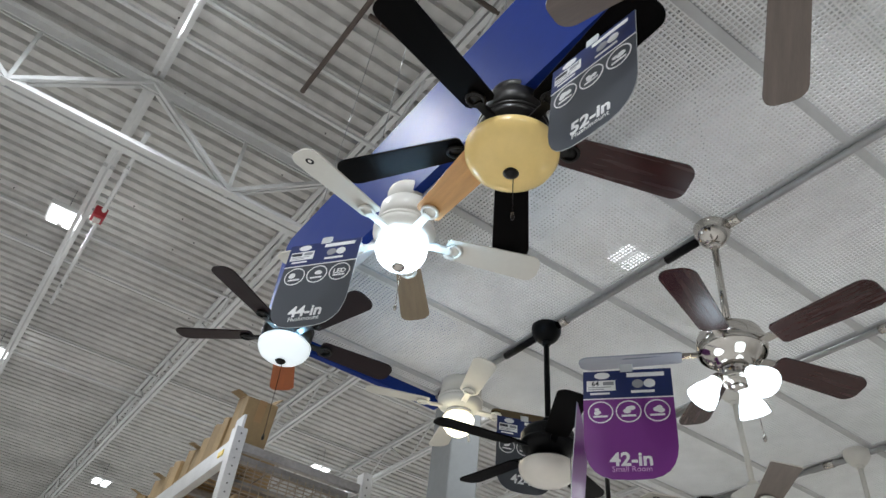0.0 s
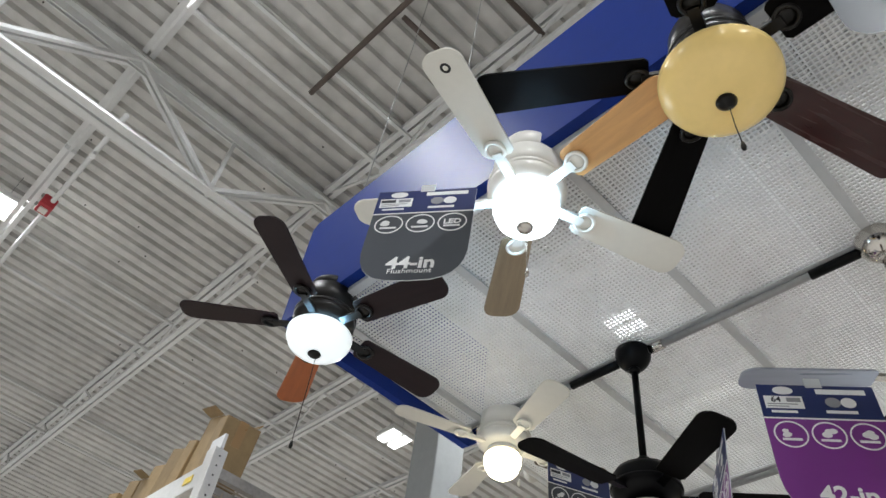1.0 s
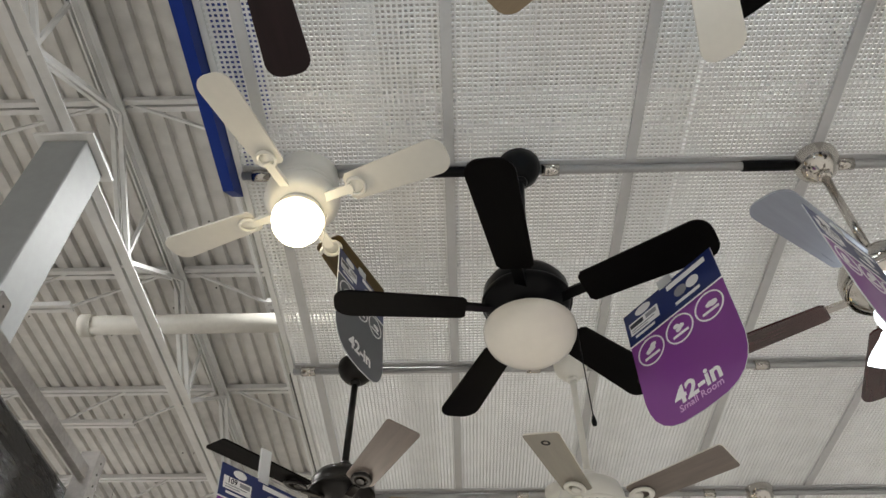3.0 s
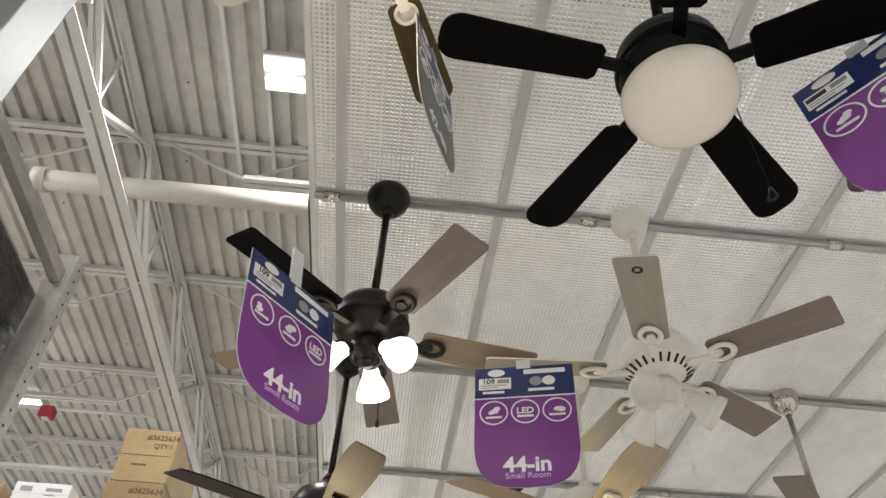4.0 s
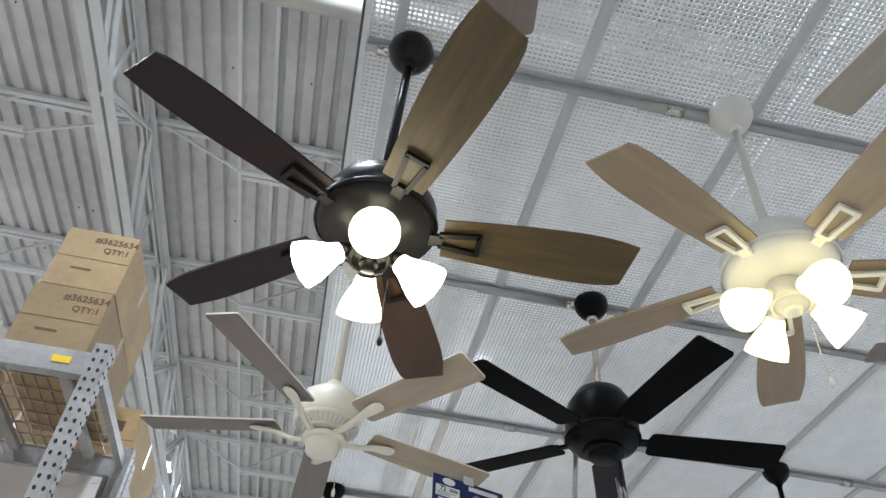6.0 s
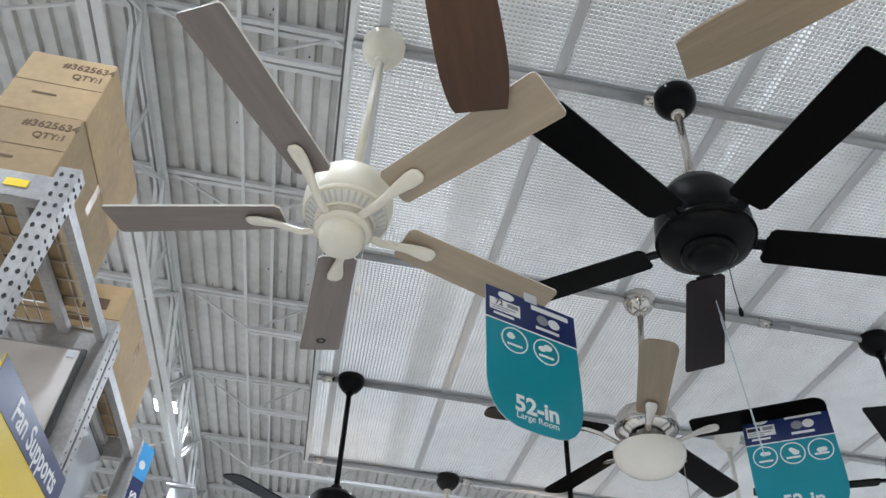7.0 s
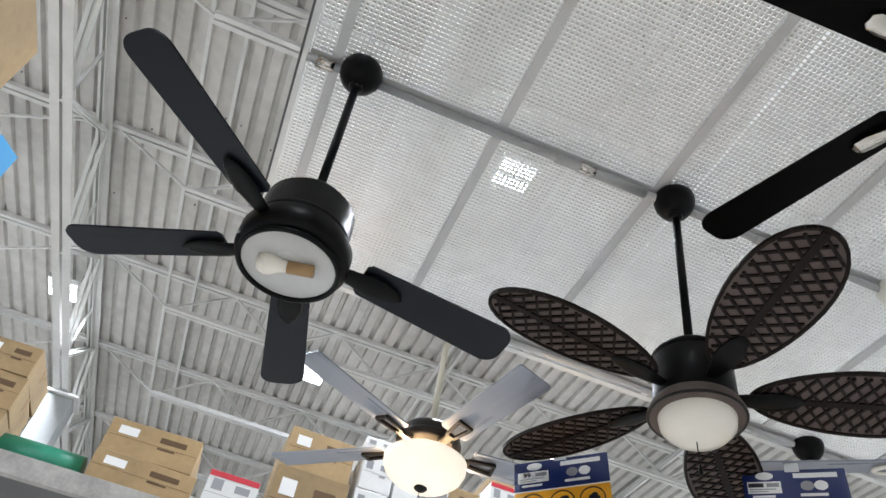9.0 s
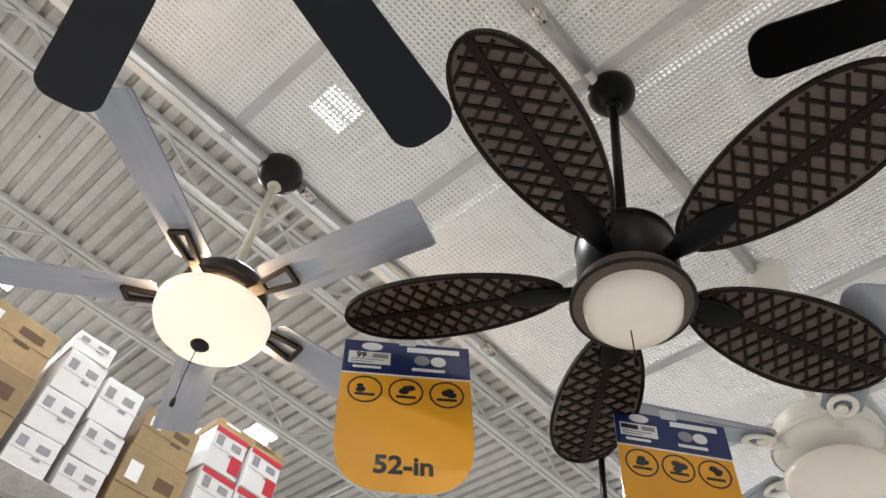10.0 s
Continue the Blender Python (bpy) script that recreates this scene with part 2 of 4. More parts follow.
def bm_plate(bm, outline, z0, z1, m=None):
    """A plate with a convex outline in x, y."""
    top = [bm.verts.new(m @ Vector((x, y, z1)) if m else (x, y, z1)) for x, y in outline]
    bot = [bm.verts.new(m @ Vector((x, y, z0)) if m else (x, y, z0)) for x, y in outline]
    bm.faces.new(top)
    bm.faces.new(bot[::-1])
    n = len(outline)
    for i in range(n):
        bm.faces.new((bot[i], bot[(i + 1) % n], top[(i + 1) % n], top[i]))
    return bm


def mesh_of(name, bm, material):
    bmesh.ops.recalc_face_normals(bm, faces=bm.faces[:])
    me = bpy.data.meshes.new(name)
    bm.to_mesh(me)
    bm.free()
    me.materials.append(material)
    return me


def part(name, bm, material, parent=None, label="", m=None):
    me = bm if isinstance(bm, bpy.types.Mesh) else mesh_of(name, bm, material)
    ob = new(name, me)
    if parent:
        ob.parent = parent
    if m is not None:
        ob.matrix_basis = m
    if label:
        ob["label"] = label
    return ob


def thing(name, label, category, m=None, group="", kind=""):
    ob = new(name)
    if m is not None:
        ob.matrix_basis = m
    return tagged(ob, label, category, group, kind)


def solid(name, bm, material, label, category, group="", kind="", m=None):
    return tagged(part(name, bm, material, None, "", m), label, category, group, kind)


TEXTS = {}


def text_mesh(body, size, material, bold=0.0):
    key = (body, size, material.name, bold)
    if key not in TEXTS:
        cu = bpy.data.curves.new("lettering", "FONT")
        cu.body, cu.size, cu.align_x, cu.align_y, cu.extrude, cu.offset = body, size, "CENTER", "CENTER", 0.0006, bold
        cu.resolution_u = 3
        ob = bpy.data.objects.new("lettering", cu)
        scene.collection.objects.link(ob)
        bpy.context.view_layer.update()
        me = bpy.data.meshes.new_from_object(ob.evaluated_get(bpy.context.evaluated_depsgraph_get()))
        bpy.data.objects.remove(ob)
        me.materials.clear()
        me.materials.append(material)
        TEXTS[key] = me
    return TEXTS[key]


# ---- building: floor, walls, roof ----
XL, XR, YN, YF, ZR = -14.0, 16.0, -10.0, 26.0, 6.93
solid("floor", box(XL, XR, YN, YF, -0.2, 0), M["floor"], "smooth grey sealed concrete store floor", "floor", kind="structure")
for nm, b in (("wall_west", (XL - 0.3, XL, YN, YF)), ("wall_east", (XR, XR + 0.3, YN, YF)), ("wall_south", (XL, XR, YN - 0.3, YN)), ("wall_north", (XL, XR, YF, YF + 0.3))):
    solid(nm, box(*b, 0, 7.3), M["wall"], "plain light grey painted block store wall", "wall", kind="structure")


def deck_mesh():
    """Trapezoid ribs that run along y."""
    bm = bmesh.new()
    pitch, deep = 0.1524, 0.050
    n = int((XR - XL) / pitch)
    prof = []
    for i in range(n):
        x = XL + i * pitch
        prof += [(x, 0), (x + 0.090, 0), (x + 0.101, deep), (x + pitch - 0.011, deep)]
    prof.append((XR, 0))
    rows = [[bm.verts.new((x, y, ZR + z)) for x, z in prof] for y in (YN, YF)]
    top = [[bm.verts.new((x, y, ZR + 0.2)) for x in (XL, XR)] for y in (YN, YF)]
    for i in range(len(prof) - 1):
        bm.faces.new((rows[0][i], rows[0][i + 1], rows[1][i + 1], rows[1][i]))
    bm.faces.new((top[0][0], top[1][0], top[1][1], top[0][1]))
    return bm


solid("roof_deck", deck_mesh(), M["deck"], "white painted corrugated steel roof deck", "roof deck", kind="structure")

JOISTS = [-6.27, -4.44, -2.61, -0.78, 1.05, 2.88, 4.71, 6.54, 8.37, 10.2, 12.03, 13.86, 15.69, 17.52, 19.35, 21.18, 23.01]
GX = 0.58


def bar_joist(y, x0, x1):
    """An open web joist along x with its bottom chord cut short at both ends."""
    j = thing("bar_joist", "white painted open web steel roof joist", "joist", pose(0, y, 0), "roof joists", "structure")
    zt, zb = ZR - 0.03, ZR - 0.46
    bm = bmesh.new()
    for s in (-0.033, 0.033):
        bm_beam(bm, (x0, s, zt), (x1, s, zt), 0.045, 0.05)
    part("top_chord", bm, M["steel"], j)
    bm = bmesh.new()
    for s in (-0.03, 0.03):
        bm_beam(bm, (x0 + 0.85, s, zb), (x1 - 0.85, s, zb), 0.04, 0.045)
    part("bottom_chord", bm, M["steel"], j)
    bm = bmesh.new()
    bm_beam(bm, (x0 + 0.05, 0, zt), (x0 + 0.87, 0, zb), 0.022)
    bm_beam(bm, (x1 - 0.05, 0, zt), (x1 - 0.87, 0, zb), 0.022)
    x, up = x0 + 0.87, True
    while x + 0.6 < x1 - 0.8:
        bm_beam(bm, (x, 0, zb if up else zt), (x + 0.6, 0, zt if up else zb), 0.022)
        x, up = x + 0.6, not up
    part("web", bm, M["steel"], j)
    return j


first = bar_joist(JOISTS[0], GX + 0.04, XR)
west = bar_joist(JOISTS[0], XL, GX - 0.04)
for y in JOISTS[1:]:
    copy_thing(first, pose(0, y, 0))
    copy_thing(west, pose(0, y, 0))


def girder(x):
    g = thing("joist_girder", "white painted deep steel truss girder under the roof", "girder", pose(x, 0, 0), kind="structure")
    zt, zb = ZR - 0.13, 6.03
    for nm, z, w in (("top_chord", zt, 0.06), ("bottom_chord", zb, 0.075)):
        bm = bmesh.new()
        for s in (-1, 1):
            bm_box(bm, s * 0.012, s * (0.012 + w), YN, YF, z - 0.006, z + 0.006)
            bm_box(bm, s * 0.012, s * 0.022, YN, YF, z + (0.006 if nm == "bottom_chord" else -0.09), z + (0.09 if nm == "bottom_chord" else -0.006))
        part(nm, bm, M["steel"], g)
    for a, b in zip(JOISTS, JOISTS[1:]):
        mid = (a + b) / 2
        bm = bmesh.new()
        for s in (-0.03, 0.03):
            bm_beam(bm, (s, a, zt), (s, mid, zb + 0.05), 0.035)
            bm_beam(bm, (s, mid, zb + 0.05), (s, b, zt), 0.035)
        part("web_diagonal", bm, M["steel"], g)
        part("web_post", beam((0, mid, zb), (0, mid, zt), 0.03), M["steel"], g)
    return g


girder(GX)
for cy in (4.55, 15.6):
    col = thing("steel_column", "white painted square steel store column", "column", pose(GX + 0.03, cy, 0), "store columns", "structure")
    part("shaft", box(-0.15, 0.15, -0.15, 0.15, 0, 5.97, 0.012), M["column"], col)
    part("cap_plate", box(-0.2, 0.2, -0.2, 0.2, 5.97, 5.995), M["steel"], col)
bm = bmesh.new()
for x in (1.62, 4.6, 7.6, -2.1, -4.7):
    bm_beam(bm, (x - 0.2, YN, ZR - 0.345), (x - 0.2, YF, ZR - 0.345), 0.03)
    bm_beam(bm, (x + 0.02, YN, ZR - 0.07), (x + 0.02, YF, ZR - 0.07), 0.03)
solid("joist_bridging", bm, M["steel"], "thin white steel bridging bars tying the joists", "bridging", kind="structure")


def water_pipe(y, z, x0, x1, r):
    p = thing("sprinkler_main", "white painted large round overhead pipe", "pipe", pose(0, y, z), kind="structure")
    part("pipe_run", tube([(x0, 0, 0), (x1, 0, 0)], r, 20), M["pipe"], p)
    for x in (x0 + 0.02, x0 + 5.2):
        part("coupling", tube([(x - 0.05, 0, 0), (x + 0.05, 0, 0)], r * 1.18, 20), M["pipe"], p)
    return p


water_pipe(6.45, 6.16, -0.05, 12.0, 0.085)


def branch_line(y, z, x0, x1):
    """A thin sprinkler pipe with hanging heads and a red valve."""
    p = thing("sprinkler_branch", "thin white sprinkler pipe with small heads", "pipe", pose(0, y, z), "sprinkler pipes", "structure")
    part("pipe_run", tube([(x0, 0, 0), (x1, 0, 0)], 0.022, 10), M["steel"], p)
    x = x0 + 0.5
    while x < x1:
        part("sprinkler_head", lathe([(0, 0), (0.012, 0), (0.012, -0.05), (0.03, -0.055), (0.03, -0.06), (0, -0.06)], 10, pose(x, 0, -0.02)), M["steel"], p)
        x += 2.4
    return p


for y in (1.2, 9.47):
    branch_line(y, 5.9 if y > 5 else 6.42, -3.0, 0.4)
for x, y, z in ((-0.66, 9.45, 5.83), (-0.98, 1.18, 6.4)):
    al = thing("alarm_strobe", "small red fire alarm box under the roof", "alarm", pose(x, y, z))
    part("housing", box(-0.07, 0.07, -0.06, 0.06, -0.06, 0.06, 0.012), M["redvalve"], al)
    part("lens", box(-0.035, 0.035, -0.035, 0.035, -0.075, -0.06, 0.004), M["panel"], al)


def bay_light(x, y):
    b = thing("high_bay_light", "white LED high bay light switched on under the roof", "ceiling light", pose(x, y, 6.62), "high bay lights")
    part("housing", box(-0.16, 0.16, -0.165, 0.165, 0.0, 0.06, 0.01), M["steel"], b)
    for s in (-1, 1):
        part("diffuser", box(-0.145, 0.145, s * 0.083 - 0.052, s * 0.083 + 0.052, -0.02, 0.0, 0.004), M["led"], b, "glowing LED panel")
    for s in (-0.12, 0.12):
        part("hanger", tube([(s, 0, 0.06), (s, 0, 0.36)], 0.004, 6), M["conduit"], b)


# The unseen bays added for fill light get the same fixture.
for bx, by in BAYS:
    bay_light(bx, by)

rnd = random.Random(11)
bm = bmesh.new()
for k in range(260):
    sx, sy = XL + 0.1524 * rnd.randint(70, 160) + rnd.uniform(0.02, 0.07), rnd.uniform(-3, 13)
    bm_lathe(bm, [(0.008, ZR + 0.001), (0.006, ZR - 0.01), (0, ZR - 0.022)], 5, pose(sx, sy, 0))
solid("deck_screws", bm, M["hole"], "dark screw tips poking through the roof deck", "screws", kind="stuff")

# ---- hung display ceiling ----
CX0, CX1, CY0, CY1, CZ = 2.475, 9.0, 2.09, 9.42, 3.85


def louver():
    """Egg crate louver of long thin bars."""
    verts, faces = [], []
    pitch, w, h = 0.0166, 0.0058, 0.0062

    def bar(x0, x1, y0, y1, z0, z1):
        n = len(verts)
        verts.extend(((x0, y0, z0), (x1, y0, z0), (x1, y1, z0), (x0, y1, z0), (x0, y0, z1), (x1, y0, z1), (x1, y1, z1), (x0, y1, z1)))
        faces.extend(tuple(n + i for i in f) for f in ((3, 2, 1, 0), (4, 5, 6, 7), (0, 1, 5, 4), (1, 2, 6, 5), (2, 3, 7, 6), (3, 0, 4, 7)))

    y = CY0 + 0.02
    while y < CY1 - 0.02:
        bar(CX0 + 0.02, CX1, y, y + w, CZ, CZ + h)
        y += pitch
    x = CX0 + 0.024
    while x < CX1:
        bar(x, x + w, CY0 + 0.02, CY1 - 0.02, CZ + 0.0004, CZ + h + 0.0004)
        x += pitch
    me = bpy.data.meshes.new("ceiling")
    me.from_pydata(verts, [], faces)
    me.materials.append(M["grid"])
    me.materials.append(M["grid_top_dim"])
    # Top face of each bar takes the darkened colour, so the holes look dimmer.
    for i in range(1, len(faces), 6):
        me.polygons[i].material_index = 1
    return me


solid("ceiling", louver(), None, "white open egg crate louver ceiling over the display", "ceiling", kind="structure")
sx = 2.59
while sx < CX1:
    bm = box(sx - 0.017, sx + 0.017, CY0, CY1, CZ - 0.012, CZ - 0.001)
    bm_box(bm, sx - 0.004, sx + 0.004, CY0, CY1, CZ + 0.008, CZ + 0.05)
    solid("ceiling_strip", bm, M["strip"], "grey metal channel holding the louver panels", "ceiling strip", "ceiling strips", "structure")
    sx += 0.598
solid("ceiling_edge", box(CX0, CX0 + 0.02, CY0 + 0.03, CY1, CZ - 0.014, CZ + 0.04), M["steel"], "white metal edge channel of the hung ceiling", "ceiling edge", kind="structure")
# Shadow gap beside the ceiling edge, put in as a dark strip.
solid("edge_gasket", box(CX0 - 0.009, CX0 - 0.001, 4.2, CY1, CZ - 0.012, CZ + 0.03), M["rack_dark"], "thin dark strip drawing the shadow gap along the ceiling edge", "edge gasket", kind="structure")
bm = bmesh.new()
bm_box(bm, CX0, CX1, CY1, CY1 + 0.03, CZ - 0.014, CZ + 0.05)
solid("ceiling_edge", bm, M["steel"], "white metal edge channel of the hung ceiling", "ceiling edge", kind="structure")
bm = bmesh.new()
for x in (2.9, 4.1, 5.3, 6.5):
    bm_box(bm, x - 0.05, x + 0.05, CY0 + 0.1, CY1 - 0.1, CZ + 0.25, CZ + 0.3)
solid("ceiling_carrier", bm, M["steel"], "white steel carrier beams above the louver", "carrier beam", kind="structure")
for x in (2.9, 4.1, 5.3, 6.5):
    for y in (3.6, 6.2, 8.8):
        solid("hanger_rod", tube([(x, y, CZ + 0.3), (x, y, ZR)], 0.006, 6), M["conduit"], "thin steel rod hanging the display ceiling", "hanger rod", "hanger rods", "structure")

for lab, a, c in (("dusty dark conduit running under the roof deck", (1.44, 2.09, 6.72), (2.75, 2.09, 6.72)), ("dusty dark conduit crossing under the roof deck", (2.42, 2.15, 6.74), (2.43, 2.95, 6.74)),
                  ("dusty dark conduit running towards the fascia", (3.02, 1.2, 6.74), (3.06, 2.9, 6.74))):
    solid("roof_conduit", tube([a, c], 0.022, 8), M["dusty"], lab, "conduit", "roof conduits", "structure")
for x in (2.75, 3.35, 4.3, 5.4):
    solid("fascia_wire", tube([(x, CY0 - 0.02, 4.39), (x - 0.15, CY0 + 0.12, ZR)], 0.003, 6), M["conduit"], "thin steel wire holding up the blue fascia", "wire", "fascia wires", "structure")

# blue fascia on the near end and its short return
fz0, fz1 = 3.79, 4.40
bm = bmesh.new()
ol = [(CX0 - 0.05, fz0), (CX1, fz0), (CX1, fz1), (CX0 - 0.02, fz1), (CX0 - 0.05, fz1 - 0.03)]
bm_plate(bm, ol, -CY0, -(CY0 - 0.04), pose(0, 0, 0, 90))
fas = thing("blue_fascia", "glossy dark blue fascia board edging the display", "fascia", kind="structure")
part("board", bm, M["blue"], fas)
part("bottom_trim", box(CX0, CX1, CY0 + 0.002, CY0 + 0.035, fz0 - 0.02, fz0 + 0.008), M["blue_edge"], fas)
fas2 = thing("blue_fascia", "glossy dark blue side fascia board with a pointed end", "fascia", kind="structure")
bm = bmesh.new()
bm_plate(bm, [(CY0, fz0 - 0.02), (3.13, fz0 - 0.02), (3.21, fz0 + 0.05), (3.21, fz1), (CY0, fz1)], CX0 - 0.04, CX0 - 0.003, Matrix(((0, 0, 1, 0), (1, 0, 0, 0), (0, 1, 0, 0), (0, 0, 0, 1))))
part("board", bm, M["blue"], fas2)

ROWS = [2.08, 3.106, 4.155, 5.206, 6.247, 7.304, 8.358, 9.36]
DARK = {1: [(4.15, 4.40), (3.1, 3.38)], 3: [(3.4, 3.7)], 5: [(4.3, 4.6)], 6: [(3.4, 3.75), (4.2, 4.5)], 4: [(3.1, 3.5)]}
for i, y in enumerate(ROWS):
    if i == 0:
        continue
    c = thing("conduit", "grey metal conduit pipe under the louver", "conduit", pose(0, y, CZ - 0.030), "conduits", "structure")
    part("pipe_run", tube([(CX0 + 0.02, 0, 0), (CX1, 0, 0)], 0.0145, 12), M["conduit"], c)
    for a, b in DARK.get(i, []):
        part("dark_sleeve", tube([(a, 0, 0), (b, 0, 0)], 0.0185, 12), M["black" if i == 1 else "conduit"], c, "dark sleeve")
    part("channel", box(CX0 + 0.025, CX1, -0.026, 0.026, 0.018, 0.026), M["strip"], c, "flat grey metal channel")
    x = 2.56
    while x < CX1:
        part("coupling", tube([(x - 0.03, 0, 0), (x + 0.03, 0, 0)], 0.021, 12), M["chrome"], c, "shiny steel coupling")
        x += 0.96


# ---- ceiling fans ----
def blade_outline(r0, R, w0, w1, corner):
    """A paddle outline along x, widening outwards, with rounded corners at the tip."""
    pts = [(r0, -w0 / 2 + 0.012), (r0 + 0.012, -w0 / 2)]
    c = corner
    for i in range(7):
        a = -math.pi / 2 + math.pi / 2 * i / 6
        pts.append((R - c + c * math.cos(a), -w1 / 2 + c + c * math.sin(a)))
    for i in range(7):
        a = math.pi / 2 * i / 6
        pts.append((R - c + c * math.cos(a), w1 / 2 - c + c * math.sin(a)))
    pts += [(r0 + 0.012, w0 / 2), (r0, w0 / 2 - 0.012)]
    return pts


def wide_outline(r0, R, w0, w1):
    """A blade that swells towards two thirds and ends in a slanted cut."""
    up, lo = [], []
    for i in range(13):
        t = i / 12
        x = r0 + (R - r0) * t
        w = w0 + (w1 - w0) * math.sin(min(1, t / 0.75) * math.pi / 2)
        w *= 1 - 0.22 * max(0, (t - 0.72) / 0.28) ** 2
        up.append((x - (0.02 if i == 12 else 0), w / 2))
        lo.append((x, -w / 2))
    return lo + up[::-1]


def leaf_outline(r0, R, w):
    n = 36
    cx, a = (r0 + R) / 2, (R - r0) / 2
    return [(cx + a * math.cos(math.tau * k / n), w / 2 * math.sin(math.tau * k / n) * (1 + 0.18 * math.cos(math.tau * k / n))) for k in range(n)]


def leaf_weave(r0, R, w):
    """Raised cane strips crossing over a leaf, with a rim and a middle rib."""
    bm = bmesh.new()
    cx, a, b = (r0 + R) / 2, (R - r0) / 2 - 0.006, w / 2 - 0.006

    def inside(x, y):
        u = (x - cx) / a
        if abs(u) >= 1:
            return False
        s = 1 + 0.18 * u
        return abs(y) < b * s * math.sqrt(1 - u * u)

    for sign in (1, -1):
        for k in range(-16, 17):
            run = []
            off = k * 0.042
            for i in range(81):
                s = -0.4 + 0.8 * i / 80
                x, y = cx + off + s * 0.72, sign * s
                if inside(x, y):
                    run.append((x, y))
                elif len(run) > 2:
                    break
                else:
                    run = []
            if len(run) > 2:
                z = -0.0085 if sign > 0 else -0.0095
                bm_beam(bm, (*run[0], z), (*run[-1], z), 0.0075, 0.005)
    for i in range(36):
        o = leaf_outline(r0, R, w)
        bm_beam(bm, (*o[i], -0.005), (*o[(i + 1) % 36], -0.005), 0.009, 0.011)
    bm_beam(bm, (r0, 0, -0.010), (R - 0.004, 0, -0.010), 0.020, 0.006)
    return bm


def bm_loft(bm, secs, seg=12):
    """A smooth arm along x through oval sections (x, z, half width, half height)."""
    rings = [[bm.verts.new((x, w * math.cos(math.tau * k / seg), z + h * math.sin(math.tau * k / seg))) for k in range(seg)] for x, z, w, h in secs]
    for u, v in zip(rings, rings[1:]):
        for k in range(seg):
            f = bm.faces.new((u[k], u[(k + 1) % seg], v[(k + 1) % seg], v[k]))
            f.smooth = True
    bm.faces.new(rings[0][::-1])
    bm.faces.new(rings[-1])
    return bm


def iron_mesh(style, r0):
    bm = bmesh.new()
    if style == "ring":
        bm_beam(bm, (0.085, 0, -0.012), (r0 + 0.0, 0, -0.02), 0.026, 0.010)
        bm_torus(bm, 0.030, 0.0085, pose(r0 + 0.035, 0, -0.014) @ Matrix.Diagonal((1.25, 1, 0.8, 1)), 22, 8)
        bm_plate(bm, [(r0 + 0.02 + 0.02 * math.cos(a), 0.016 * math.sin(a)) for a in [math.tau * k / 12 for k in range(12)]], -0.016, -0.008)
    elif style == "arm":
        bm_loft(bm, [(0.055, -0.046, 0.010, 0.007), (0.085, -0.050, 0.0115, 0.0085), (0.12, -0.046, 0.0115, 0.0085), (r0 - 0.012, -0.032, 0.0125, 0.0085), (r0 + 0.025, -0.019, 0.017, 0.0075),
                     (r0 + 0.065, -0.013, 0.0235, 0.0055), (r0 + 0.09, -0.011, 0.0225, 0.004), (r0 + 0.102, -0.010, 0.012, 0.003)])
    elif style == "petal":
        bm_loft(bm, [(0.085, -0.008, 0.016, 0.009), (0.12, -0.014, 0.019, 0.010), (r0 - 0.02, -0.016, 0.026, 0.009), (r0 + 0.03, -0.016, 0.036, 0.008), (r0 + 0.065, -0.015, 0.035, 0.007),
                     (r0 + 0.10, -0.013, 0.024, 0.006), (r0 + 0.125, -0.012, 0.005, 0.003)])
    elif style == "box":
        bm_beam(bm, (0.08, 0, -0.012), (r0, 0, -0.012), 0.03, 0.012)
        for y in (-0.026, 0.026):
            bm_beam(bm, (r0 - 0.01, y * 0.6, -0.012), (r0 + 0.09, y, -0.012), 0.012, 0.012)
        bm_beam(bm, (r0 + 0.09, -0.03, -0.012), (r0 + 0.09, 0.03, -0.012), 0.012, 0.012)
    elif style == "plain":
        bm_beam(bm, (0.08, 0, 0.002), (r0 + 0.02, 0, 0.006), 0.030, 0.010)
        bm_beam(bm, (r0, 0, 0.008), (r0 + 0.07, 0, 0.008), 0.050, 0.006)
    else:
        bm_beam(bm, (0.085, 0, -0.010), (r0 + 0.02, 0, -0.012), 0.030, 0.012)
        bm_torus(bm, 0.029, 0.006, pose(r0 + 0.03, 0, -0.012), 24, 8)
        bm_lathe(bm, [(0, -0.004), (0.026, -0.004), (0.024, -0.010), (0, -0.012)], 20, pose(r0 + 0.03, 0, 0))
    return bm


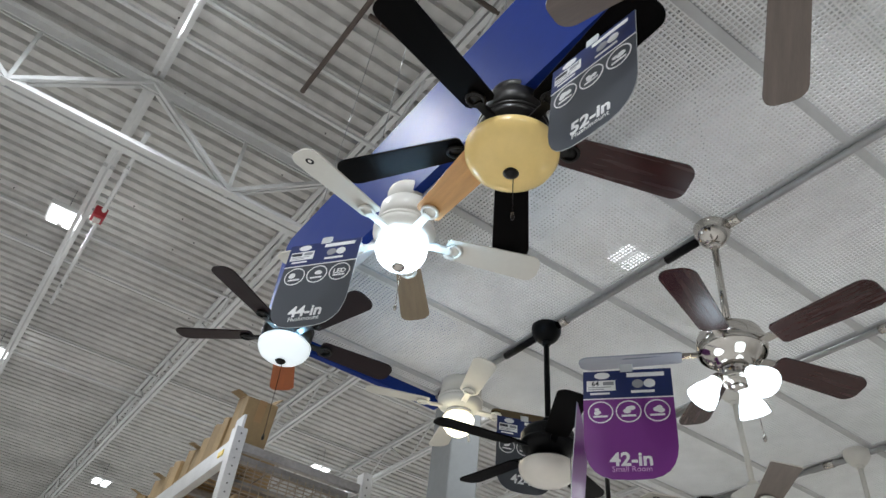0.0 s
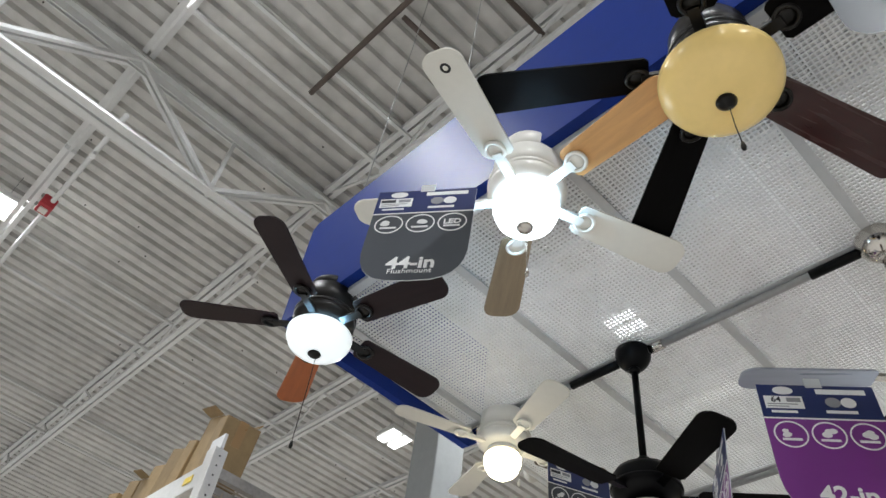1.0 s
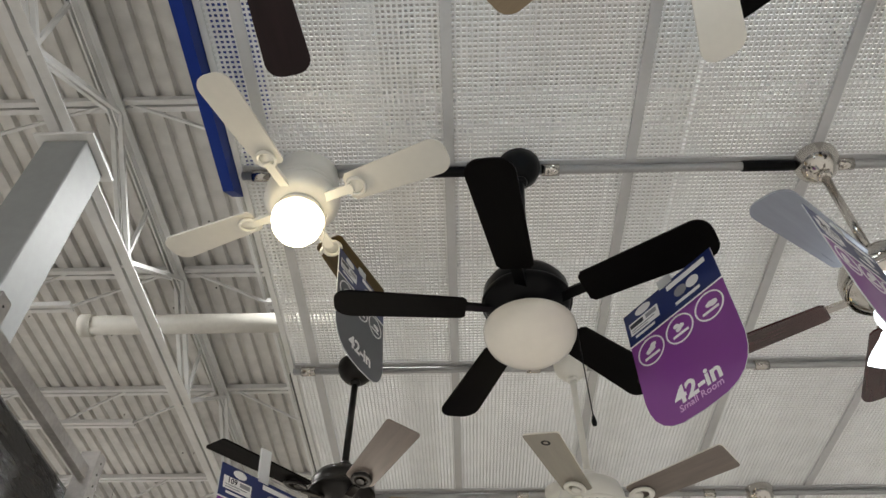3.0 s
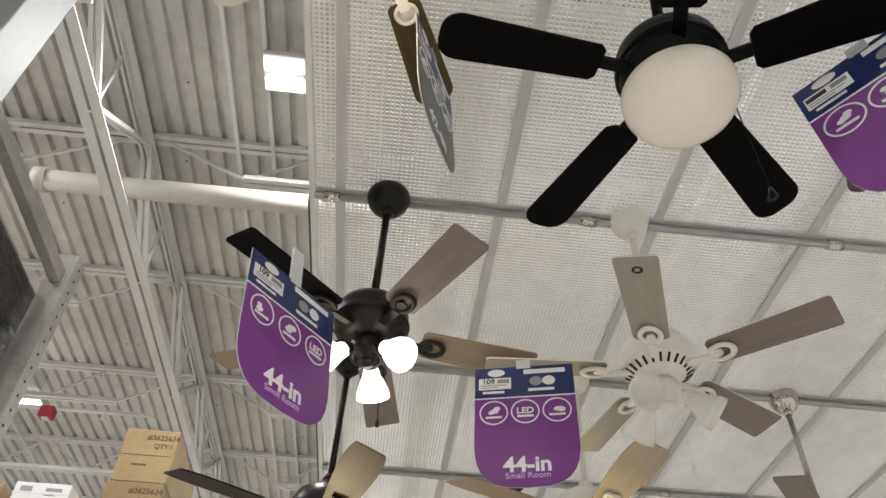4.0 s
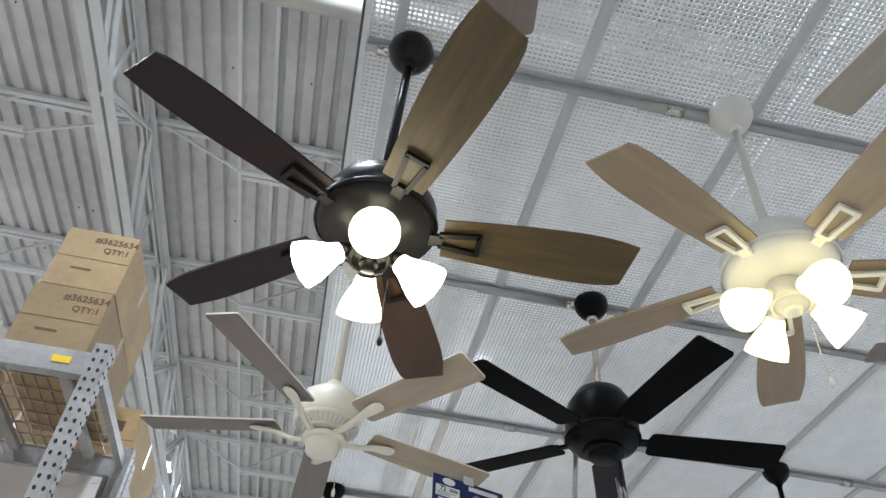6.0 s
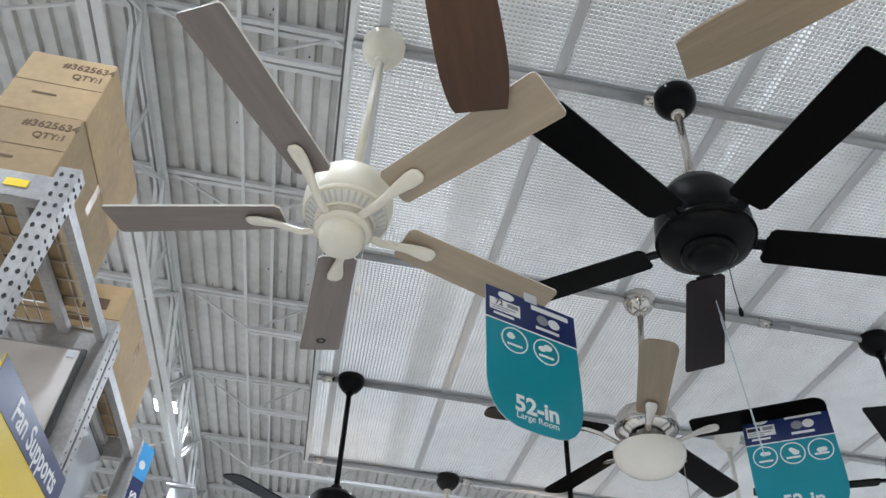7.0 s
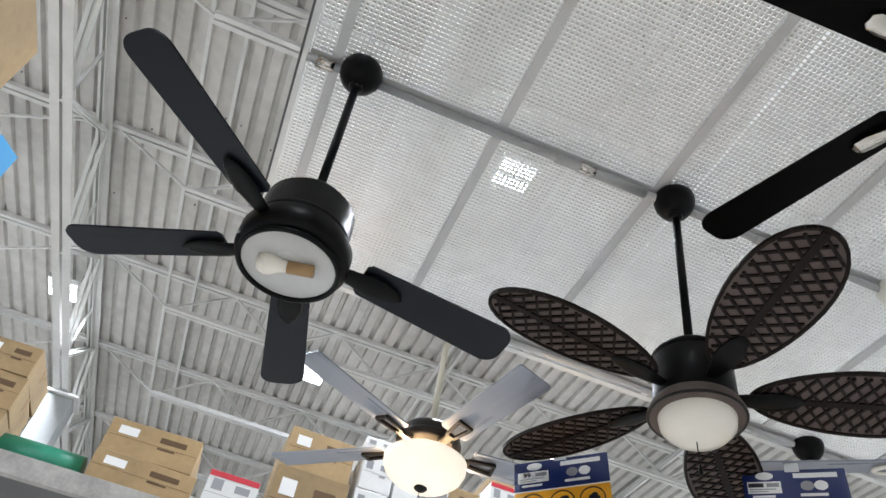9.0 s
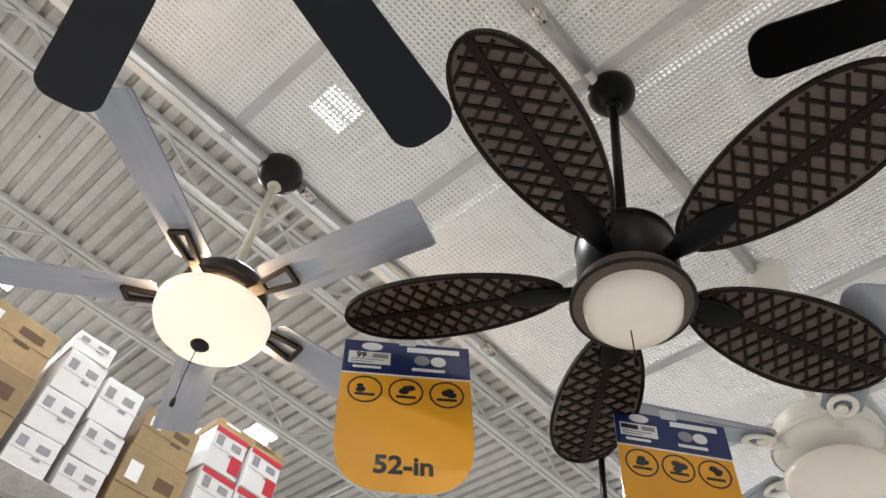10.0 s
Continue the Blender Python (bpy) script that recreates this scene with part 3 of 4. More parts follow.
MOTORS = {
    "std": [(0, 0.10), (0.03, 0.10), (0.05, 0.085), (0.105, 0.075), (0.120, 0.055), (0.122, 0.02), (0.110, 0.0), (0.085, -0.012), (0.075, -0.03), (0, -0.03)],
    "wide": [(0, 0.085), (0.03, 0.085), (0.06, 0.075), (0.125, 0.055), (0.150, 0.03), (0.152, 0.005), (0.135, -0.02), (0.08, -0.03), (0.065, -0.045), (0, -0.045)],
    "vented": [(0, 0.085), (0.03, 0.085), (0.06, 0.08), (0.108, 0.058), (0.121, 0.035), (0.121, 0.012), (0.113, 0.0), (0.074, -0.029), (0.06, -0.034), (0.06, -0.05), (0, -0.05)],
    "cap": [(0, 0.11), (0.03, 0.11), (0.09, 0.10), (0.125, 0.07), (0.138, 0.03), (0.138, 0.0), (0.12, -0.02), (0.1, -0.028), (0, -0.028)],
    "drum": [(0, 0.12), (0.03, 0.12), (0.095, 0.108), (0.115, 0.085), (0.118, -0.03), (0.108, -0.05), (0.09, -0.055), (0, -0.055)],
    "hugger": [(0, 0.15), (0.085, 0.15), (0.108, 0.14), (0.112, 0.06), (0.095, 0.05), (0.118, 0.035), (0.120, 0.005), (0.095, -0.015), (0.07, -0.03), (0, -0.03)],
    "bigdrum": [(0, 0.12), (0.03, 0.12), (0.10, 0.105), (0.125, 0.085), (0.130, 0.02), (0.150, 0.0), (0.150, -0.045), (0.138, -0.06), (0, -0.06)],
    "dome": [(0, 0.11), (0.03, 0.11), (0.09, 0.10), (0.125, 0.07), (0.136, 0.03), (0.136, 0.0), (0.122, -0.028), (0.09, -0.044), (0.06, -0.05), (0, -0.05)],
}
BLADES = {}


def ceiling_fan(label, x, y, zb, R, base, metal, blades, motor="std", shape="plain", iron="disc", light="none", glass="glass_white",
                kit=None, rod=True, n=5, lit_turn=0.0, canopy=None, vents=False, width=0.125, tilt=-11, chain=True, rodmetal=None, r0=0.17, bowl=(0.15, 0.09), top_z=None, skip=(), edge=None, lamps=3, can=None, holes=(), ss=1.0, chain_len=0.16, can_r=0.071, bulb=None, shade_tilt=52):
    """A fan hung from the ceiling; zb is the height of its blades, base the bearing of its first blade."""
    f = thing("ceiling_fan", label, "ceiling fan", pose(x, y, 0), "display ceiling fans")
    mt, kt = M[metal], M[kit or metal]
    prof = MOTORS[motor]
    if top_z:
        grow = (top_z - zb - 0.03) / prof[0][1]
        prof = [(pr, pz * grow if pz > 0 else pz) for pr, pz in prof]
    top = zb + prof[0][1]
    if rod:
        cm = M[canopy or metal]
        ox, oy = (can[0] - x, can[1] - y) if can else (0, 0)
        cr, cz = can_r, CZ - 0.012
        cup = [(0, cz), (cr * 0.97, cz), (cr, cz - 0.006), (cr, cz - 0.022), (cr * 0.97, cz - 0.036), (cr * 0.86, cz - 0.055), (cr * 0.66, cz - 0.074), (cr * 0.44, cz - 0.086), (0.024, cz - 0.090), (0, cz - 0.090)]
        cap = part("canopy", lathe(cup, 34, pose(ox, oy, 0)), cm, f)
        part("hanger_ball", lathe([(0, cz - 0.082), (0.020, cz - 0.086), (0.024, cz - 0.096), (0.018, cz - 0.106), (0, cz - 0.108)], 20, pose(ox, oy, 0)), M[rodmetal or metal], cap)
        part("downrod", tube([(ox, oy, CZ - 0.09), (0, 0, top - 0.01)], 0.0135, 14), M[rodmetal or metal], f)
        part("rod_collar", lathe([(0, top + 0.03), (0.022, top + 0.03), (0.03, top + 0.015), (0.034, top - 0.005), (0, top - 0.005)], 20), M[rodmetal or metal], f)
    elif top < CZ - 0.02:
        part("canopy", lathe([(0, CZ - 0.006), (0.088, CZ - 0.006), (0.092, CZ - 0.02), (0.085, top - 0.005), (0, top - 0.005)], 32), mt, f)
    part("motor", lathe([(r, zb + z) for r, z in prof], 40), mt, f)
    part("motor_band", lathe([(prof[-5][0] + 0.0, zb + prof[-5][1] + 0.012), (prof[-5][0] + 0.004, zb + prof[-5][1] + 0.006), (prof[-5][0] + 0.004, zb + prof[-5][1] - 0.002), (prof[-5][0], zb + prof[-5][1] - 0.006)], 40), mt, f)
    if vents:
        vr, vz, vt = (0.094, -0.014, -37) if motor == "vented" else (0.101, 0.045, 20)
        count, sm = (36, M["strip"]) if vents == "fine" else (24, M["hole"])
        for k in range(count):
            part("vent_slot", box(-0.015, 0.015, -0.0036, 0.0036, -0.003, 0.0025), sm, f, "", pose(0, 0, zb, 0, 0, 360 / count * k) @ pose(vr, 0, vz, 0, vt, 0))
        if vents == "fine":
            part("gasket", bm_torus(bmesh.new(), 0.064, 0.004, pose(0, 0, zb + prof[-1][1] + 0.006), 36, 8), M["hole"], f, "thin black gasket ring")
            for rr, rz in ((0.112, -0.001), (0.076, -0.028)):
                part("vent_rim", bm_torus(bmesh.new(), rr, 0.0045, pose(0, 0, zb + rz), 44, 8), mt, f)
    for k in range(n):
        if k in skip:
            continue
        bmat = blades[k % len(blades)]
        key = (shape, round(R, 3), width, r0, bmat, edge)
        if key not in BLADES:
            if shape == "leaf":
                bm = bm_plate(bmesh.new(), leaf_outline(r0 - 0.02, R, width), -0.006, 0.002)
            elif shape == "wide":
                bm = bm_plate(bmesh.new(), wide_outline(r0, R, width * 0.72, width), -0.003, 0.003)
            elif shape == "square":
                bm = bm_plate(bmesh.new(), blade_outline(r0, R, width * 0.86, width, 0.012), -0.003, 0.003)
            else:
                bm = bm_plate(bmesh.new(), blade_outline(r0, R, width * 0.80, width, 0.045), -0.003, 0.003)
            BLADES[key] = mesh_of("blade", bm, M[bmat])
            if edge:
                BLADES[key].materials.append(M[edge])
                for poly in BLADES[key].polygons:
                    poly.material_index = 1 if abs(poly.normal.z) < 0.5 or poly.normal.z > 0.5 else 0
        turn = pose(0, 0, zb, 0, 0, base + 360 / n * k)
        b = part("blade", BLADES[key], None, f, M[bmat].name.replace("_", " "), turn @ pose(0, 0, 0, tilt))
        ik = (iron, metal, r0)
        if ik not in BLADES:
            BLADES[ik] = mesh_of("blade_iron", iron_mesh(iron, r0), mt)
        part("blade_iron", BLADES[ik], None, b)
        if k in holes:
            part("tip_hole", bm_torus(bmesh.new(), 0.012, 0.004, pose(R - 0.055, 0, -0.003) @ Matrix.Diagonal((1, 1, 0.5, 1)), 16, 6), M["hole"], b, "small dark rimmed hole")
        if shape == "leaf":
            wk = ("weave", R)
            if wk not in BLADES:
                BLADES[wk] = mesh_of("cane_weave", leaf_weave(r0 - 0.02, R, width), M["weave"])
            part("cane_weave", BLADES[wk], None, b, "dark brown crossing cane strips")
    zl = zb + prof[-1][1]
    if light == "bowl":
        br, bh = bowl
        if bulb:
            part("light_fitter", lathe([(0, zl + 0.004), (0.045, zl + 0.004), (0.045, zl - 0.01), (0.02, zl - 0.016), (0.02, zl - 0.07), (0, zl - 0.07)], 30), kt, f)
            for s in (-1, 1):
                data = bpy.data.lights.new("bulb_lamp", "POINT")
                data.energy, data.color, data.shadow_soft_size = bulb[0], bulb[1], 0.018
                lamp = new("bulb_lamp", data)
                lamp.matrix_world = pose(x + s * br * 0.55, y + s * 0.02, zl - 0.014)
        else:
            part("light_fitter", lathe([(0, zl + 0.004), (0.07, zl + 0.004), (0.075, zl - 0.02), (br * 0.72, zl - 0.03), (br * 0.9, zl - 0.04), (br * 0.9, zl - 0.048), (0, zl - 0.048)], 36), kt, f)
        zz = zl - (0.022 if bulb else 0.04)
        bp = [(br * 0.90, zz + 0.012), (br, zz), (br * 0.985, zz - bh * 0.25), (br * 0.9, zz - bh * 0.52), (br * 0.72, zz - bh * 0.76), (br * 0.45, zz - bh * 0.93), (br * 0.18, zz - bh), (0, zz - bh * 1.01)]
        part("glass_bowl", lathe(bp, 44), M[glass], f, M[glass].name.replace("_", " "))
        if chain != "nofin":
            zf = zz - bh
            part("finial", lathe([(0, zf + 0.006), (0.022, zf + 0.004), (0.026, zf - 0.004), (0.018, zf - 0.012), (0.008, zf - 0.018), (0, zf - 0.02)], 20), kt, f)
            zl = zf
    elif light == "shades":
        cnt = lamps
        part("light_fitter", lathe([(0, zl + 0.004), (0.045, zl + 0.004), (0.056, zl - 0.02), (0.054, zl - 0.055), (0.047, zl - 0.066), (0.026, zl - 0.068), (0.024, zl - 0.08), (0, zl - 0.082)], 30), kt, f)
        for k in range(cnt):
            mm = pose(0, 0, zl - 0.045, 0, 0, lit_turn + 360 * k / cnt) @ pose(0.06, 0, 0, 0, -shade_tilt, 0) @ Matrix.Scale(ss, 4)
            sp = [(0.020, -0.012), (0.028, -0.02), (0.034, -0.045), (0.048, -0.075), (0.060, -0.105), (0.066, -0.135), (0.0625, -0.133), (0.055, -0.10), (0.0, -0.06)]
            sh = part("shade", lathe(sp, 28, mm), M[glass], f, M[glass].name.replace("_", " "))
            part("shade_holder", lathe([(0, 0.012), (0.018, 0.012), (0.024, 0.0), (0.026, -0.022), (0, -0.022)], 20, mm), kt, sh)
        part("hub_ring", bm_torus(bmesh.new(), 0.046, 0.006, pose(0, 0, zl - 0.064), 34, 8), kt, f)
        part("hub_cap", lathe([(0, zl - 0.076), (0.025, zl - 0.078), (0.024, zl - 0.088), (0.014, zl - 0.094), (0, zl - 0.096)], 22), kt, f)
        zl -= 0.1
    elif light == "cage":
        part("lens_ring", bm_torus(bmesh.new(), 0.130, 0.0075, pose(0, 0, zl - 0.012), 44, 10), kt, f)
        part("lens_dish", lathe([(0.128, zl - 0.012), (0.118, zl - 0.005), (0, zl - 0.003)], 44), M["dish"], f, "pale frosted reflector dish")
        part("socket", tube([(0.066, -0.016, zl - 0.014), (0.0, 0.0, zl - 0.016)], 0.017, 14), M["tape"], f, "tan lamp socket")
        part("bulb", lathe([(0, 0.0), (0.015, 0.0), (0.017, -0.02), (0.028, -0.045), (0.031, -0.062), (0.024, -0.082), (0, -0.09)], 22, pose(0.006, -0.002, zl - 0.016, 0, 90, -14)), M["bulb"], f, "bare peach bulb")
    elif light == "ringbowl":
        part("lattice_ring", lathe([(0.10, zl + 0.025), (0.124, zl + 0.01), (0.136, zl - 0.016), (0.134, zl - 0.03), (0.104, zl - 0.032)], 44), M["leaf"], f, "brown woven metal ring")
        part("ring_trim", bm_torus(bmesh.new(), 0.133, 0.005, pose(0, 0, zl - 0.027), 44, 8), M["bronze"], f)
        br, zz, bh = 0.108, zl - 0.03, 0.068
        part("glass_bowl", lathe([(br, zz + 0.006), (br, zz), (br * 0.95, zz - bh * 0.45), (br * 0.75, zz - bh * 0.78), (br * 0.4, zz - bh * 0.96), (0, zz - bh)], 44), M[glass], f, M[glass].name.replace("_", " "))
    else:
        part("switch_ring", lathe([(0.05, zl + 0.006), (0.074, zl + 0.002), (0.078, zl - 0.006), (0.070, zl - 0.014), (0.05, zl - 0.016)], 34), kt, f)
        deep = 0.5 if motor == "dome" else 1.0
        part("switch_cup", lathe([(0, zl + 0.004), (0.058, zl + 0.004), (0.062, zl - 0.02 * deep), (0.055, zl - 0.055 * deep), (0.035, zl - 0.07 * deep), (0, zl - 0.072 * deep)], 32), kt, f)
    if chain:
        dx = 0.06 if light in ("none", "cage") else (0.05 if light == "shades" else (bowl[0] + 0.004 if chain == "nofin" else 0.0))
        dx2 = 0.07 if light in ("cage",) else dx
        z0 = zl - 0.01
        c = part("pull_chain", tube([(dx2, 0.01, z0), (dx2, 0.012, z0 - 0.09), (dx2 + 0.004, 0.012, z0 - chain_len)], 0.0016, 6), kt, f)
        part("chain_pull", lathe([(0, 0.012), (0.004, 0.01), (0.007, -0.006), (0.005, -0.016), (0, -0.018)], 10, pose(dx2 + 0.004, 0.012, z0 - chain_len - 0.008)), kt, c)
    return f


# near row, flush against the louver
ceiling_fan("bronze flush ceiling fan with dark brown blades and lit glass bowl", 2.71, 2.09, 3.655, 0.55, 84.5, "bronze",
            ["b_espresso", "b_rust", "b_espresso", "b_espresso", "b_espresso"], "hugger", light="bowl", glass="glass_dim", rod=False, bowl=(0.124, 0.085), chain_len=0.36, bulb=(2.2, (0.36, 0.70, 1.0)))
ceiling_fan("white flush ceiling fan with mixed blades and brightly lit bowl", 3.73, 2.085, 3.615, 0.545, 284.5, "white",
            ["b_white", "b_orange", "b_white", "b_tan", "b_white"], "hugger", light="bowl", glass="glass_cool", rod=False, holes=(0,), bowl=(0.099, 0.088), kit="nickel", vents=True, bulb=(6.5, (0.34, 0.68, 1.0)))
ceiling_fan("dark bronze flush ceiling fan with amber glass bowl", 4.373, 2.09, 3.65, 0.638, 69, "bronze",
            ["b_cherry", "b_black", "b_black", "b_black", "b_black"], "hugger", light="bowl", glass="glass_amber", rod=False, bowl=(0.155, 0.10), width=0.145)
ceiling_fan("flush ceiling fan with weathered grey brown blades", 5.42, 2.08, 3.62, 0.65, 127, "nickel", ["b_grey"], "hugger", light="bowl", glass="glass_white", rod=False, width=0.135)
# first conduit
ceiling_fan("white flush ceiling fan with four blades and lit globe", 2.711, 3.116, 3.68, 0.51, -22, "white",
            ["b_white", "b_walnut", "b_white", "b_white"], "hugger", light="bowl", glass="glass_warm", rod=False, n=4, bowl=(0.082, 0.095), vents=True, chain="nofin", width=0.12)
ceiling_fan("black ceiling fan on a downrod with unlit white glass bowl", 3.401, 3.126, 3.21, 0.53, 41, "black",
            ["b_black"], "std", light="bowl", glass="glass_white", bowl=(0.125, 0.085), iron="plain", top_z=3.368, can=(3.416, 3.096), holes=(0,), chain="nofin", chain_len=0.30)
ceiling_fan("nickel ceiling fan with cherry blades and three lit shades", 4.389, 3.096, 3.25, 0.534, 217, "chrome",
            ["b_silver", "b_cherry", "b_cherry", "b_cherry", "b_cherry"], "vented", light="shades", glass="glass_cool", lit_turn=-15, iron="plain", top_z=3.39, ss=0.80, shade_tilt=38)
# second conduit
ceiling_fan("bronze ceiling fan with weathered blades and three lit shades", 2.758, 4.17, 3.22, 0.552, 11, "bronze",
            ["b_tan", "b_grey", "b_tan", "b_black", "b_grey"], "std", "square", "ring", "shades", "glass_soft", lit_turn=-42, ss=0.82, can=(2.769, 4.138), top_z=3.385, vents=True, can_r=0.079)
ceiling_fan("white ceiling fan with taupe blades and three unlit shades", 3.685, 4.162, 3.17, 0.551, 30, "white",
            ["b_grey", "b_stone", "b_stone", "b_stone", "b_grey"], "vented", "square", "ring", "shades", "shade_off", lit_turn=-10, ss=0.86, can=(3.675, 4.138), holes=(3,), vents=True, edge="b_white", top_z=3.33)
# third conduit
ceiling_fan("dark bronze ceiling fan with walnut blades and four lit shades", 2.625, 5.215, 3.047, 0.66, -3, "bronze",
            ["b_walnut", "b_mahogany", "b_espresso", "b_espresso", "b_walnut"], "wide", "wide", "box", "shades", "glass_warm", ss=0.86, lit_turn=-90, width=0.15, lamps=4, top_z=3.253, can=(2.638, 5.196))
ceiling_fan("white ceiling fan with tan blades and yellow lit shades", 3.704, 5.18, 3.125, 0.655, -11, "white",
            ["b_tan", "b_tan", "b_tan", "b_tan", "b_taupe"], "wide", "wide", "box", "shades", "glass_yellow", ss=0.86, lit_turn=-90, width=0.15, lamps=4, top_z=3.3, holes=(0,))
ceiling_fan("polished nickel ceiling fan with brown blades", 4.736, 5.198, 3.12, 0.66, 232, "chrome", ["b_grey"], "std", "square", "arm", "none")
# fourth conduit
ceiling_fan("cream white ceiling fan with taupe blades and no light", 2.588, 6.275, 3.08, 0.66, 21, "cream",
            ["b_taupe", "b_grey", "b_grey", "b_grey", "b_taupe"], "vented", "square", "arm", "none", vents="fine", width=0.13, edge="b_white", top_z=3.262, can=(2.598, 6.242), holes=(1,))
ceiling_fan("matte black ceiling fan with black blades and no light", 3.593, 6.225, 3.178, 0.663, 65.5, "black",
            ["b_espresso", "b_black", "b_black", "b_black", "b_black"], "dome", "square", "plain", "none", rodmetal="nickel", width=0.135, top_z=3.42)
# fifth conduit
ceiling_fan("polished nickel ceiling fan with unlit cream glass bowl", 3.852, 7.317, 3.165, 0.65, 36, "chrome",
            ["b_black", "b_black", "b_black", "b_tan", "b_black"], "std", "plain", "arm", "bowl", "glass_white", bowl=(0.138, 0.095), chain="nofin", chain_len=0.26, width=0.13, top_z=3.32, can=(3.88, 7.294))
ceiling_fan("black ceiling fan with black blades on a downrod", 5.02, 7.296, 3.15, 0.66, 222, "black", ["b_black"], "dome", "square", "plain", "none", top_z=3.33)
# sixth conduit
ceiling_fan("black drum ceiling fan with slate blades and bare bulb", 2.695, 8.37, 3.03, 0.648, 9.5, "black",
            ["b_navy"], "bigdrum", "plain", "petal", "cage", width=0.135, top_z=3.245, can=(2.68, 8.344), skip=(4,), r0=0.19, chain=False)
ceiling_fan("dark bronze tropical ceiling fan with woven leaf blades", 3.896, 8.39, 3.042, 0.685, 45, "black",
            ["leaf"], "drum", "leaf", "petal", "ringbowl", width=0.228, top_z=3.23, can=(3.859, 8.344))
ceiling_fan("white ceiling fan with pale grey blades", 4.80, 8.335, 3.10, 0.62, 142, "white", ["b_silver"], "wide", "plain", "ring", "bowl", "glass_white", vents=True, bowl=(0.14, 0.08), top_z=3.27)
# seventh conduit
ceiling_fan("bronze ceiling fan with silver grey blades and lit marbled bowl", 3.40, 9.37, 3.18, 0.66, 283, "bronze",
            ["b_silver"], "std", "square", "box", "bowl", "glass_cream", bowl=(0.158, 0.105), rodmetal="cream", width=0.135, bulb=(14.0, (1.0, 0.70, 0.42)), can_r=0.076)
ceiling_fan("black ceiling fan on a downrod beside the display end", 5.22, 9.345, 3.12, 0.66, 30, "black", ["b_black"], "dome", "square", "plain", "none")


# ---- hanging size cards ----
def card_outline(w, h, steps=14):
    pts = [(-w / 2, 0), (w / 2, 0)]
    ry = 0.40 * h
    for i in range(steps + 1):
        a = math.pi * i / steps
        c, s = math.cos(a), math.sin(a)
        pts.append((w / 2 * math.copysign(abs(c) ** 0.62, c) * (1.0 + 0.045 * s), -(h - ry) - ry * abs(s) ** 0.80))
    return pts


def disc(r, n=26):
    return [(r * math.cos(math.tau * k / n), r * math.sin(math.tau * k / n)) for k in range(n)]


def ring_bm(r0, r1, z0, z1, n=30):
    bm = bmesh.new()
    a = [[bm.verts.new((r * math.cos(math.tau * k / n), r * math.sin(math.tau * k / n), z)) for k in range(n)] for r, z in ((r0, z0), (r1, z0), (r1, z1), (r0, z1))]
    for i in range(4):
        u, v = a[i], a[(i + 1) % 4]
        for k in range(n):
            bm.faces.new((u[k], u[(k + 1) % n], v[(k + 1) % n], v[k]))
    return bm


